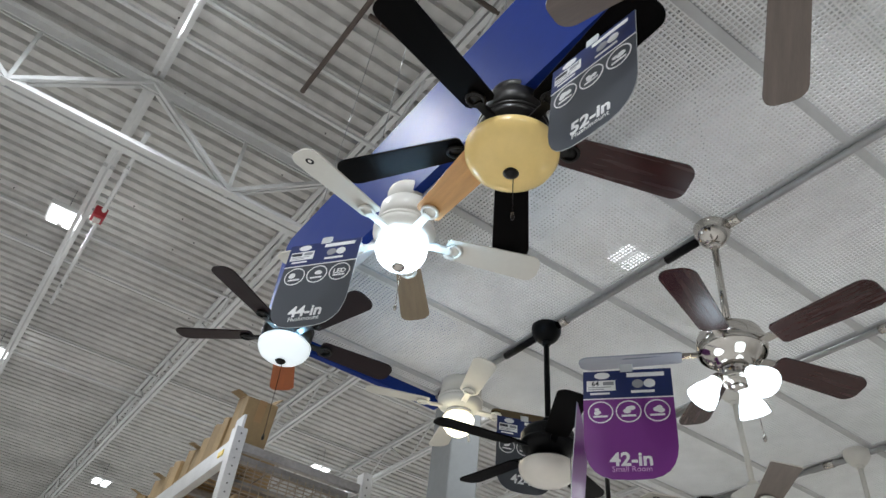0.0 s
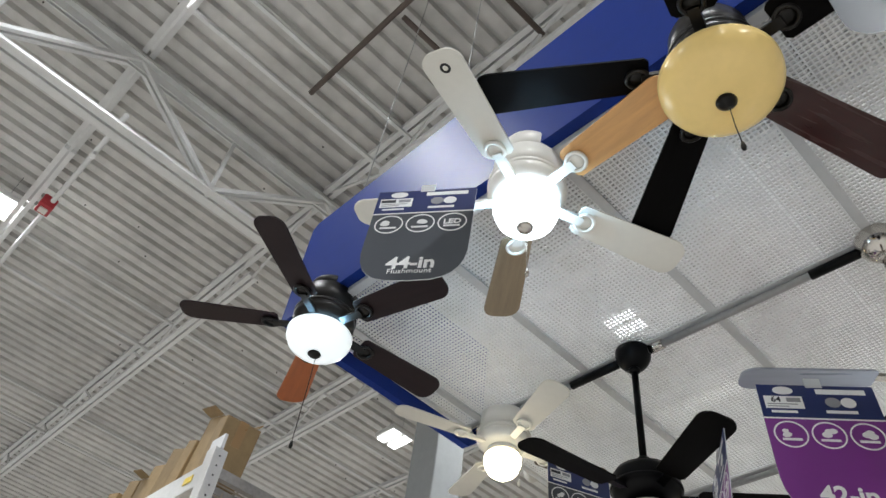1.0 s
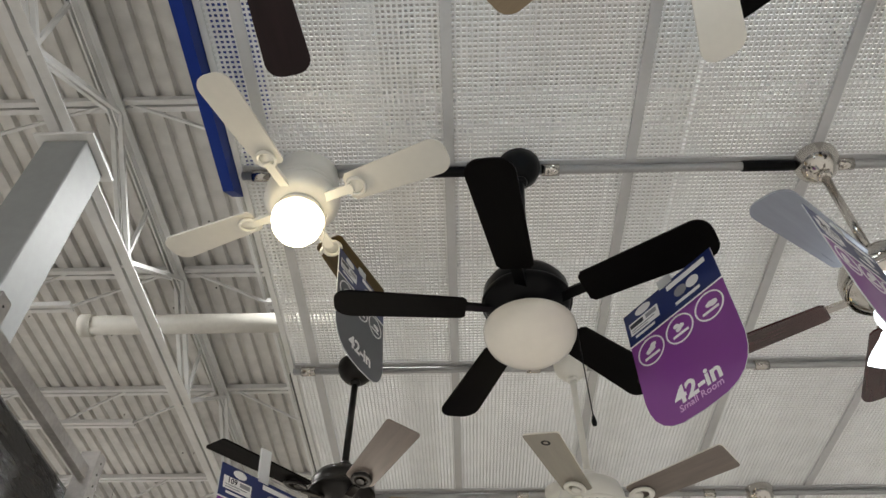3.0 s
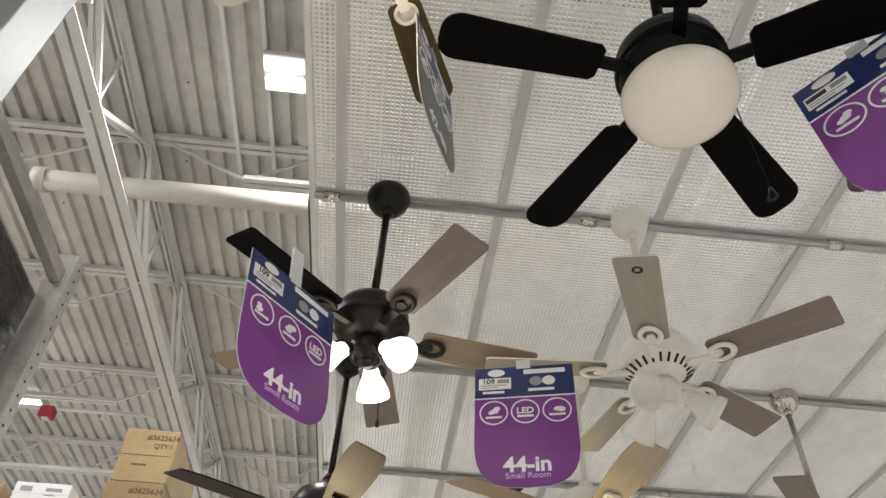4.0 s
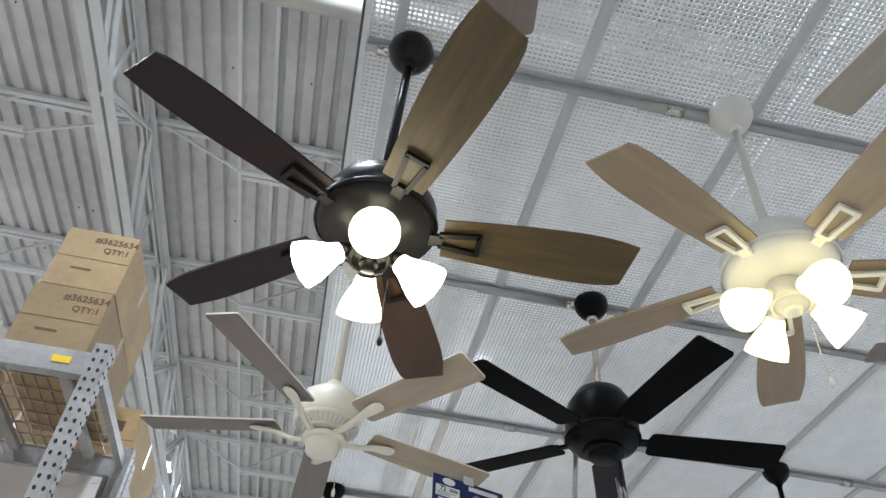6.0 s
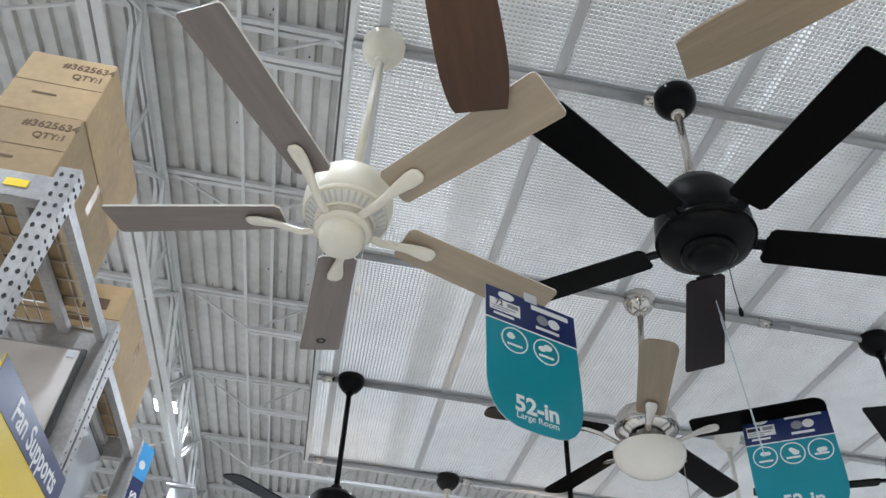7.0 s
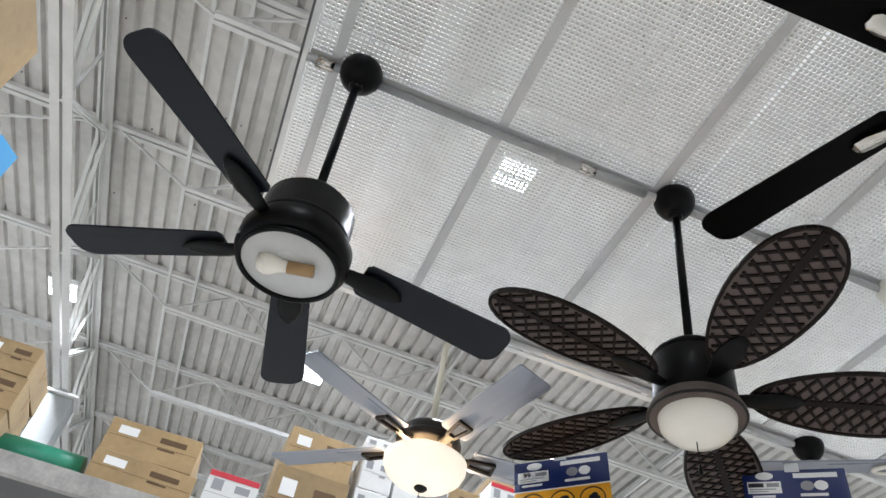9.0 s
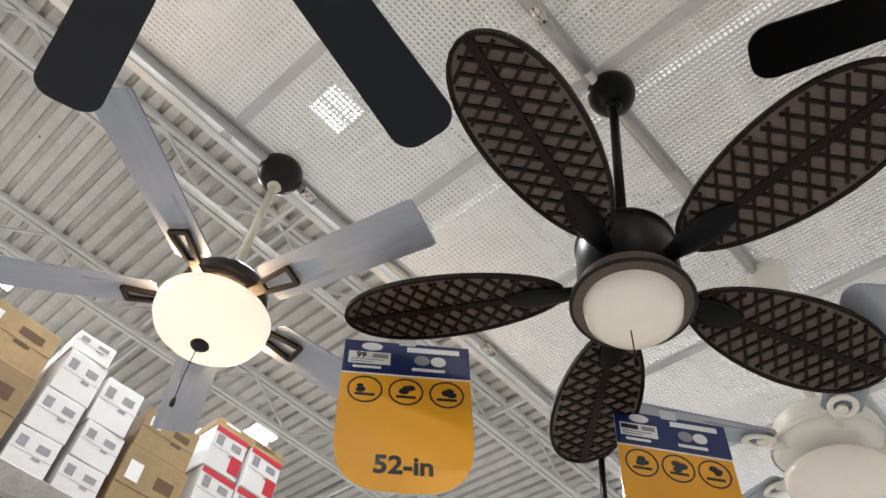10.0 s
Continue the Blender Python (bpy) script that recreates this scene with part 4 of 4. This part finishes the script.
def size_card(label, size, room, color, tl, yaw, w=0.30, h=0.415, icons=3, led=-1, lean=0.0, price="", strap=0.026):
    """A printed card that hangs from its top edge; tl is its top left corner and yaw the bearing of that edge."""
    up = Matrix.Translation(tl) @ pose(0, 0, 0, 0, 0, yaw) @ pose(0, 0, 0, 0, lean, 0) @ pose(w / 2, 0, 0, 90 - 4, 0, 0)
    s = thing("size_card", label, "sign", up, "hanging size cards")
    ink = M["ink_black"] if color == "amber" else M["ink_white"]
    me = mesh_of("board", bm_plate(bmesh.new(), card_outline(w, h), -0.0015, 0.0015), M[color])
    me.materials.append(M["acrylic"])
    for poly in me.polygons:
        poly.material_index = 0 if abs(poly.normal.z) > 0.5 else 1
    part("board", me, None, s)
    part("header_band", box(-w / 2, w / 2, -0.112, 0.0, 0.0015, 0.0028), M["navy"], s, "navy blue header band")
    part("band_line", box(-w / 2, w / 2, -0.116, -0.112, 0.0015, 0.003), M["ink_white"], s)
    part("logo_oval", bm_plate(bmesh.new(), [(x * 1.9, y) for x, y in disc(0.014)], 0.003, 0.0036, pose(-w * 0.28, -0.02, 0)), M["ink_white"], s)
    tag = part("price_tag", box(-w * 0.46, -w * 0.13, -0.082, -0.040, 0.003, 0.0038), M["ink_white"], s, "white price tag with unreadable print")
    if price:
        part("lettering", text_mesh(price, 0.026, M["ink_black"], 0.0005), None, tag, "", pose(-w * 0.36, -0.053, 0.0042))
    for i, (a, b) in enumerate(((-0.45, -0.30), (-0.27, -0.15))):
        if price and i == 0:
            continue
        part("print_bar", box(w * a, w * b, -0.060, -0.046, 0.0039, 0.0043), M["ink_black" if i == 0 else "ink_grey"], tag)
    for j in range(2):
        part("print_bar", box(-w * 0.44, -w * (0.18 + 0.08 * j), -0.069 - 0.008 * j, -0.066 - 0.008 * j, 0.0039, 0.0043), M["ink_grey"], tag)
    part("print_bar", box(-w * 0.42, -w * 0.2, -0.097, -0.089, 0.003, 0.0036), M["ink_white"], s)
    part("print_bar", box(w * 0.0, w * 0.42, -0.030, -0.013, 0.003, 0.0036), M["ink_white"], s)
    part("print_bar", box(w * 0.04, w * 0.30, -0.095, -0.085, 0.003, 0.0036), M["ink_white"], s)
    for k, cm in ((0.12, "ink_grey"), (0.25, "ink_white")):
        part("finish_swatch", bm_plate(bmesh.new(), [(x * 1.15, y) for x, y in disc(0.017)], 0.003, 0.0036, pose(w * k, -0.058, 0)), M[cm], s)
    xs = (-0.31, 0.0, 0.31) if icons == 3 else (-0.2, 0.14)
    for i in range(icons):
        mm = pose(w * xs[i], -0.166, 0)
        ic = part("icon_ring", ring_bm(0.0385, 0.0425, 0.0015, 0.003), ink, s, "", mm)
        if i == led:
            part("lettering", text_mesh("LED", 0.030, ink, 0.0008), None, ic, "", pose(0, 0.002, 0.0024))
        else:
            rnd = random.Random(len(label) * 7 + i)
            for q in range(3):
                px, py, pr = rnd.uniform(-0.013, 0.013), rnd.uniform(-0.004, 0.016), rnd.uniform(0.006, 0.010)
                part("icon_mark", bm_plate(bmesh.new(), [(px + u * 1.4, py + v) for u, v in disc(pr, 12)], 0.0015, 0.0028 + q * 0.0002), ink, ic)
        part("icon_caption", box(-0.024, 0.024, -0.020, -0.013, 0.0015, 0.0028), ink, ic)
    part("size_lettering", text_mesh(size, 0.066, ink, 0.0018), None, s, "size in bold print", pose(0, -h + 0.07, 0.0024))
    if room:
        part("room_lettering", text_mesh(room, 0.026, M["ink_lilac"] if color == "purple" else ink, 0.0), None, s, "", pose(0, -h + 0.037, 0.0024))
    part("clip", box(-0.022, 0.022, -0.008, strap, -0.004, 0.004, 0.002), M["acrylic"], s, "clear plastic clip")
    return s


size_card("slate grey hanging card marked 44-in under a white fan blade", "44-in", "Flushmount", "slate", (3.41, 1.775, 3.59), 36, led=2)
size_card("slate grey hanging card marked 52-in under a bronze fan blade", "52-in", "Flushmount", "slate", (4.67, 2.0, 3.61), 5)
size_card("slate grey hanging card marked 42-in under a brown blade", "42-in", "", "slate", (2.815, 3.29, 3.66), 66)
size_card("purple hanging card marked 42-in under a nickel fan blade", "42-in", "Small Room", "purple", (4.02, 2.735, 3.175), 39, price="64")
size_card("purple hanging card marked 42-in under a black fan blade", "42-in", "Small Room", "purple", (3.655, 3.115, 3.165), -52, lean=-4)
size_card("purple hanging card marked 44-in under a bronze fan blade", "44-in", "Small Room", "purple", (2.452, 3.69, 3.10), 52, w=0.335, h=0.405, led=2, lean=-2, strap=0.12, price="109")
size_card("purple hanging card marked 44-in under a white fan blade", "44-in", "Small Room", "purple", (3.10, 4.19, 3.128), -15, led=1, price="109")
size_card("teal hanging card marked 52-in under a cream fan blade", "52-in", "Large Room", "teal", (3.0, 6.41, 3.04), 18, h=0.435, icons=2, price="72")
size_card("teal hanging card marked 52-in under a nickel fan blade", "52-in", "Large Room", "teal", (4.15, 7.13, 3.18), -38)
size_card("teal hanging card seen edge-on under a black fan blade", "52-in", "Large Room", "teal", (3.72, 6.44, 3.15), 55)
size_card("orange hanging card marked 52-in under a woven leaf blade", "52-in", "", "amber", (3.64, 9.075, 3.055), -40, w=0.32, h=0.455, lean=-6, price="99")
size_card("orange hanging card under a pale grey fan blade", "52-in", "", "amber", (4.27, 8.69, 3.06), -40)


# ---- pallet racks ----
def upright(parent, x, y, z1, z0=0.0, metal="rack", big=True):
    """A slotted rack post with rows of teardrop holes on its face."""
    p = part("upright", box(x - 0.04, x + 0.04, y - 0.035, y + 0.035, z0, z1, 0.004), M[metal], parent)
    z = z1 - 0.04
    while z > max(z0, 2.3):
        for s in (-0.018, 0.018) if big else (0.0,):
            if not big:
                part("slot_hole", bm_plate(bmesh.new(), disc(0.005, 8), 0, 0.002, pose(x + 0.0395, y, z) @ pose(0, 0, 0, 0, 90, 0)), M["hole"], p)
                continue
            part("slot_hole", bm_plate(bmesh.new(), [(u * 0.75, v) for u, v in disc(0.010, 8)], 0, 0.002, pose(x + s, y - 0.0355, z, 90)), M["hole"], p)
            part("slot_hole", bm_plate(bmesh.new(), [(u * 0.75, v) for u, v in disc(0.010, 8)], 0, 0.002, pose(x + 0.0395, y + s, z) @ pose(0, 0, 0, 0, 90, 0)), M["hole"], p)
        z -= 0.05
    return p


def pallet_rack(label, y0, y1, x_end, z_top, x_far=-4.5, levels=(3.55,), closed=True, metal="rack", big=True):
    """A rack that runs along x and ends towards the display at x_end."""
    r = thing("pallet_rack", label, "pallet rack", None, "pallet racks")
    xs = [x_end - 0.04, x_end - 2.5, x_end - 5.0]
    for x in xs:
        for y in (y0, y1):
            if x == xs[0]:
                upright(r, x, y, z_top, 0.0, metal, big and y == y0)
            else:
                part("upright", box(x - 0.04, x + 0.04, y - 0.035, y + 0.035, 0, z_top), M["rack"], r)
    for z in (z_top - 0.10, z_top - 0.75, z_top - 1.5)[:3 if closed else 1]:
        part("frame_brace", beam((xs[0], y0 + 0.03, z), (xs[0], y1 - 0.03, z), 0.035, 0.05), M["rack"], r)
        if not closed:
            continue
        part("frame_brace", beam((xs[0], y0 + 0.03, z - 0.62), (xs[0], y1 - 0.03, z - 0.05), 0.03), M["rack"], r)
    for lv in levels:
        for y in (y0 - 0.0, y1 + 0.0):
            part("shelf_beam", box(x_far, xs[0] - 0.042, y - 0.025, y + 0.025, lv - 0.06, lv + 0.06, 0.004), M[metal], r)
        part("tag", box(xs[0] - 0.19, xs[0] - 0.11, y0 - 0.029, y0 - 0.0255, lv - 0.015, lv + 0.02), M["yellow"], r, "yellow shelf tag")
        bm = bmesh.new()
        x = x_far
        while x < xs[0] - 0.05:
            bm_beam(bm, (x, y0 + 0.02, lv + 0.05), (x, y1 - 0.02, lv + 0.05), 0.006)
            x += 0.06
        y = y0 + 0.1
        while y < y1:
            bm_beam(bm, (x_far, y, lv + 0.044), (xs[0] - 0.05, y, lv + 0.044), 0.006)
            y += 0.12
        tagged(part("wire_deck", bm, M["wire"], r), kind="stuff")
        for k in range(7):
            dx = xs[0] - 0.17 - 0.38 * k
            part("deck_support", box(dx - 0.025, dx + 0.025, y0 + 0.026, y1 - 0.026, lv + 0.005, lv + 0.04, 0.003), M["rack"], r)
    if not closed:
        return r
    bm = bmesh.new()
    y = y0 + 0.06
    while y < y1 - 0.05:
        bm_beam(bm, (xs[0] - 0.045, y, z_top - 0.95), (xs[0] - 0.045, y, z_top - 0.15), 0.005)
        y += 0.055
    z = z_top - 0.95
    while z < z_top - 0.1:
        bm_beam(bm, (xs[0] - 0.045, y0 + 0.04, z), (xs[0] - 0.045, y1 - 0.04, z), 0.005)
        z += 0.11
    part("side_mesh", bm, M["wire"], r, "wire mesh side panel")
    return r


def carton(x0, x1, y0, y1, z0, z1, mname="card", label="closed brown cardboard carton on a store rack", turn=0.0, face="y", marks=True, red=False, qty=False, group="rack cartons", tip=0.0, flaps=False):
    cx, cy = (x0 + x1) / 2, (y0 + y1) / 2
    hx, hy, h = (x1 - x0) / 2, (y1 - y0) / 2, z1 - z0
    c = thing("carton", label, "box", pose(cx, cy, z0 + abs(math.sin(radians(tip))) * hx, 0, tip, turn), group)
    part("box_body", box(-hx, hx, -hy, hy, 0, h, 0.006), M[mname], c)
    part("packing_tape", box(-hx - 0.001, hx + 0.001, -0.025, 0.025, h * 0.6, h + 0.0015), M["tape" if mname == "card" else "acrylic"], c)
    if flaps:
        for s in (-1, 1):
            part("open_flap", box(-hx * 0.95, hx * 0.95, 0, 0.07, -0.002, 0.002), M[mname], c, "raised cardboard flap", pose(0, s * hy, h, 0, 0, 0 if s > 0 else 180) @ pose(0, 0, 0, 35 + 20 * s))
    if marks:
        ink = M["card_dark"] if mname == "card" else M["ink_grey"]
        f = pose(0, -hy - 0.0008, 0, 90)
        if qty:
            part("lettering", text_mesh("#3625634", 0.052, ink, 0.0012), None, c, "", f @ pose(hx * 0.44, h * 0.84, 0.0003))
            part("lettering", text_mesh("QTY:1", 0.046, ink, 0.0012), None, c, "", f @ pose(hx * 0.52, h * 0.68, 0.0003))
            part("print_bar", box(-hx * 0.45, hx * 0.1, h * 0.30, h * 0.335, 0, 0.0006), ink, c, "", f)
        else:
            part("label_sticker", box(-hx * 0.78, -hx * 0.36, h * 0.58, h * 0.82, 0, 0.0006), M["ink_white" if mname == "card" else "ink_grey"], c, "", f)
            part("print_bar", box(hx * 0.12, hx * 0.7, h * 0.62, h * 0.78, 0, 0.0006), ink, c, "", f)
            part("print_bar", box(hx * 0.12, hx * 0.5, h * 0.42, h * 0.48, 0, 0.0006), ink, c, "", f)
        part("flap_seam", box(-hx * 0.98, hx * 0.98, h * 0.495, h * 0.505, 0, 0.0005), ink, c, "", f @ pose(0, 0, -0.0002))
        if red:
            part("red_band", box(-hx * 0.99, hx * 0.99, h * 0.86, h * 0.985, 0, 0.0008), M["red"], c, "red printed band", f)
            part("red_band", box(hx * 0.3, hx * 0.95, h * 0.1, h * 0.5, 0, 0.0008), M["red"], c, "red printed patch", f)
    return c


# the pair of racks beside the walk
pallet_rack("grey slotted steel pallet rack loaded with cartons", 6.93, 7.90, 1.58, 3.66, closed=False)
pallet_rack("grey slotted steel pallet rack behind another rack", 7.99, 9.0, 1.58, 3.62, closed=False, big=False)
carton(1.09, 1.455, 6.96, 7.72, 3.605, 3.985, qty=True, label="long brown carton stacked on the rack deck")
carton(1.10, 1.455, 6.965, 7.73, 3.988, 4.365, qty=True, turn=0.6, label="long brown carton stacked on another carton")
carton(0.50, 0.90, 7.0, 7.6, 3.605, 3.80)
carton(0.53, 0.88, 7.0, 7.5, 3.803, 3.95, "paper", "white printed carton on a brown carton")
carton(0.08, 0.46, 7.0, 7.6, 3.605, 3.93)
carton(-0.4, 0.04, 7.0, 7.6, 3.605, 3.88)
carton(0.94, 1.50, 8.10, 8.95, 3.605, 4.02, label="large brown carton on the rear rack")
carton(0.1, 0.7, 8.05, 8.8, 3.605, 4.1)
bp = thing("back_panel", "cream white sheet panel closing the back of a rack bay", "panel")
part("sheet", box(-1.0, 1.485, 7.835, 7.845, 2.2, 3.46, 0.002), M["panel"], bp)
part("corner_clip", box(1.44, 1.475, 7.828, 7.834, 3.42, 3.45), M["acrylic"], bp, "small clear corner clip")
# The dark gap beside the sheet is put in as a strip.
part("edge_strip", box(1.488, 1.512, 7.832, 7.85, 2.2, 3.47, 0.002), M["rack_dark"], bp, "dark strip standing for the gap at the edge")
gp = thing("side_panel", "glossy pale grey sheet panel inside the rear rack end", "panel")
part("sheet", box(1.39, 1.40, 8.06, 8.94, 2.0, 3.47, 0.002), M["panel_cool"], gp)
# A strip also draws the dark gap over this sheet.
part("edge_strip", box(1.388, 1.404, 8.05, 8.945, 3.472, 3.50, 0.002), M["rack_dark"], gp, "dark strip standing for the gap at the edge")


def end_banner(label, y0, y1, z0, z1, x, words, lower):
    b = thing("end_banner", label, "sign", pose(x, (y0 + y1) / 2, (z0 + z1) / 2, 90, 0, 90))
    hw, hh = (y1 - y0) / 2, (z1 - z0) / 2
    part("board", box(-hw, hw, -hh, hh, -0.006, 0), M[lower], b)
    part("header_band", box(-hw, hw, hh - 0.13, hh, 0, 0.002), M["navy"], b, "navy blue band")
    part("lettering", text_mesh(words, 0.12, M["ink_white"], 0.002), None, b, "white lettering", pose(0.06, hh - 0.07, 0.0026))
    part("picture_swoosh", bm_plate(bmesh.new(), [(u * 2.6, v) for u, v in disc(0.03)], 0, 0.002, pose(0.1, -0.06, 0, 0, 0, 40)), M["red"], b)
    return b


end_banner("yellow and navy banner marked Fan Supports on the rack end", 7.02, 7.98, 2.45, 2.94, 1.595, "Fan Supports", "yellow")
vb = thing("vertical_banner", "narrow navy upright banner marked Fluorescents on a rack post", "sign", pose(1.60, 9.05, 3.1, 90, 0, 60))
part("board", box(-0.06, 0.06, -0.55, 0.52, -0.006, 0), M["navy"], vb)
part("top_patch", box(-0.06, 0.06, 0.32, 0.52, 0, 0.002), M["sky"], vb, "light blue printed patch")
part("patch_mark", bm_plate(bmesh.new(), disc(0.025), 0.002, 0.003, pose(0, 0.40, 0)), M["ink_white"], vb)
part("lettering", text_mesh("Fluorescents", 0.105, M["ink_white"], 0.002), None, vb, "white upward lettering", pose(0, -0.02, 0.0026, 0, 0, 90))

# the racks beside the start of the walk
pallet_rack("grey slotted steel pallet rack with stacked cartons on top", 2.35, 3.22, 1.62, 3.66, levels=(3.54,), metal="galv", big=False)
rnd = random.Random(4)
x = 1.40
k = 0
while x > -1.8:
    w = rnd.uniform(0.09, 0.17)
    tall = max(0.16, 0.38 - 0.10 * (1.40 - x)) + rnd.uniform(-0.05, 0.05)
    carton(x - w, x, 2.37 + rnd.uniform(0, 0.04), 2.37 + (rnd.uniform(0.2, 0.3) if k < 4 else rnd.uniform(0.35, 0.6)), 3.60, 3.60 + tall, turn=rnd.uniform(-4, 4), tip=rnd.uniform(13, 19),
           label="slumped dusty brown carton leaning on the rack deck", marks=False, flaps=k % 4 == 1)
    x -= w * 1.05 + 0.012
    k += 1
solid("label_card", box(1.5, 1.62, 2.34, 2.355, 3.662, 3.74), M["paper"], "small white card on top of a rack post", "card")
for xx in (1.1, 0.55, 0.0):
    carton(xx - 0.25, xx + 0.25, 2.5, 3.1, 2.95, 3.38)
pallet_rack("grey slotted steel pallet rack with a dark wrapped load", 3.34, 4.28, 1.74, 3.50, levels=(2.92,), closed=False, big=False)
solid("wrapped_load", box(0.2, 1.63, 3.40, 4.42, 2.985, 3.372, 0.02), M["film"], "load wrapped in dark plastic film on a rack beam", "load")

# the rack across the far end
fr = thing("pallet_rack", "grey pallet rack across the far end full of cartons", "pallet rack", None, "pallet racks")
for x in (0.36, 2.66, 4.96, 7.3):
    for y in (11.2, 12.1):
        part("upright", box(x - 0.04, x + 0.04, y - 0.035, y + 0.035, 0, 3.42), M["rack"], fr)
for y in (11.2, 12.1):
    part("shelf_beam", box(0.4, 7.3, y - 0.025, y + 0.025, 3.33, 3.45, 0.004), M["rack"], fr)
part("deck_board", box(0.4, 7.3, 11.23, 12.07, 3.41, 3.445), M["rack_dark"], fr)
part("tag", box(2.42, 2.5, 11.170, 11.1745, 3.36, 3.41), M["yellow"], fr, "yellow shelf tag")
part("tag", box(2.9, 2.98, 11.170, 11.1745, 3.36, 3.41), M["yellow"], fr, "yellow shelf tag")
ZS = 3.452
gw = thing("wrapped_roll", "long roll wrapped in green plastic on the rack", "roll", pose(1.7, 11.4, ZS))
part("roll", tube([(-0.22, 0, 0.09), (0.24, 0, 0.09)], 0.088, 16), M["green"], gw)
carton(1.97, 2.55, 11.25, 11.8, ZS, ZS + 0.20, label="long brown carton lying on the far rack", turn=3)
carton(1.99, 2.53, 11.27, 11.8, ZS + 0.203, ZS + 0.42, label="long brown carton on another carton", turn=-2)
carton(2.62, 2.92, 11.25, 11.7, ZS, ZS + 0.28, "paper", "white carton with red printing on the far rack", red=True)
carton(2.98, 3.44, 11.25, 11.8, ZS, ZS + 0.44, label="large brown carton on the far rack")
carton(2.99, 3.42, 11.27, 11.8, ZS + 0.443, ZS + 0.72, label="large brown carton stacked on the far rack", turn=2)
for i, (x, z, h) in enumerate(((3.48, 0, 0.22), (3.48, 0.223, 0.22), (3.48, 0.446, 0.24), (3.48, 0.689, 0.12), (3.72, 0, 0.2), (3.72, 0.203, 0.2), (3.72, 0.406, 0.26))):
    carton(x, x + 0.21, 11.25, 11.65, ZS + z, ZS + z + h, "paper", "small white printed carton stacked on the far rack", turn=(i % 3 - 1) * 2)
carton(3.97, 4.32, 11.26, 11.8, ZS, ZS + 0.42, label="brown carton on the far rack")
carton(3.98, 4.30, 11.27, 11.75, ZS + 0.423, ZS + 0.66)
for i, (x, z) in enumerate(((4.36, 0), (4.36, 0.26), (4.36, 0.52), (4.60, 0), (4.60, 0.26), (4.60, 0.52))):
    carton(x, x + 0.22, 11.25, 11.7, ZS + z, ZS + z + 0.255, "paper", "white carton with red printing on the far rack", red=True, turn=(i % 2) * 2)
carton(4.36, 4.84, 11.27, 11.7, ZS + 0.78, ZS + 0.84, label="flat brown carton on top of red printed cartons")
for x in (4.9, 5.4, 5.9, 6.4):
    carton(x, x + 0.45, 11.26, 11.8, ZS, ZS + 0.3 + 0.12 * (int(x * 10) % 3))
for i, (x, z, h) in enumerate(((0.42, 0, 0.30), (0.42, 0.303, 0.30), (0.80, 0, 0.28), (0.80, 0.283, 0.40), (1.12, 0, 0.24), (1.12, 0.243, 0.22), (1.12, 0.466, 0.2))):
    carton(x, x + 0.33 if x > 0.5 else x + 0.36, 11.25, 11.75, ZS + z, ZS + z + h, label="brown carton in a tidy stack on the far rack", turn=(i % 3 - 1) * 1.5)
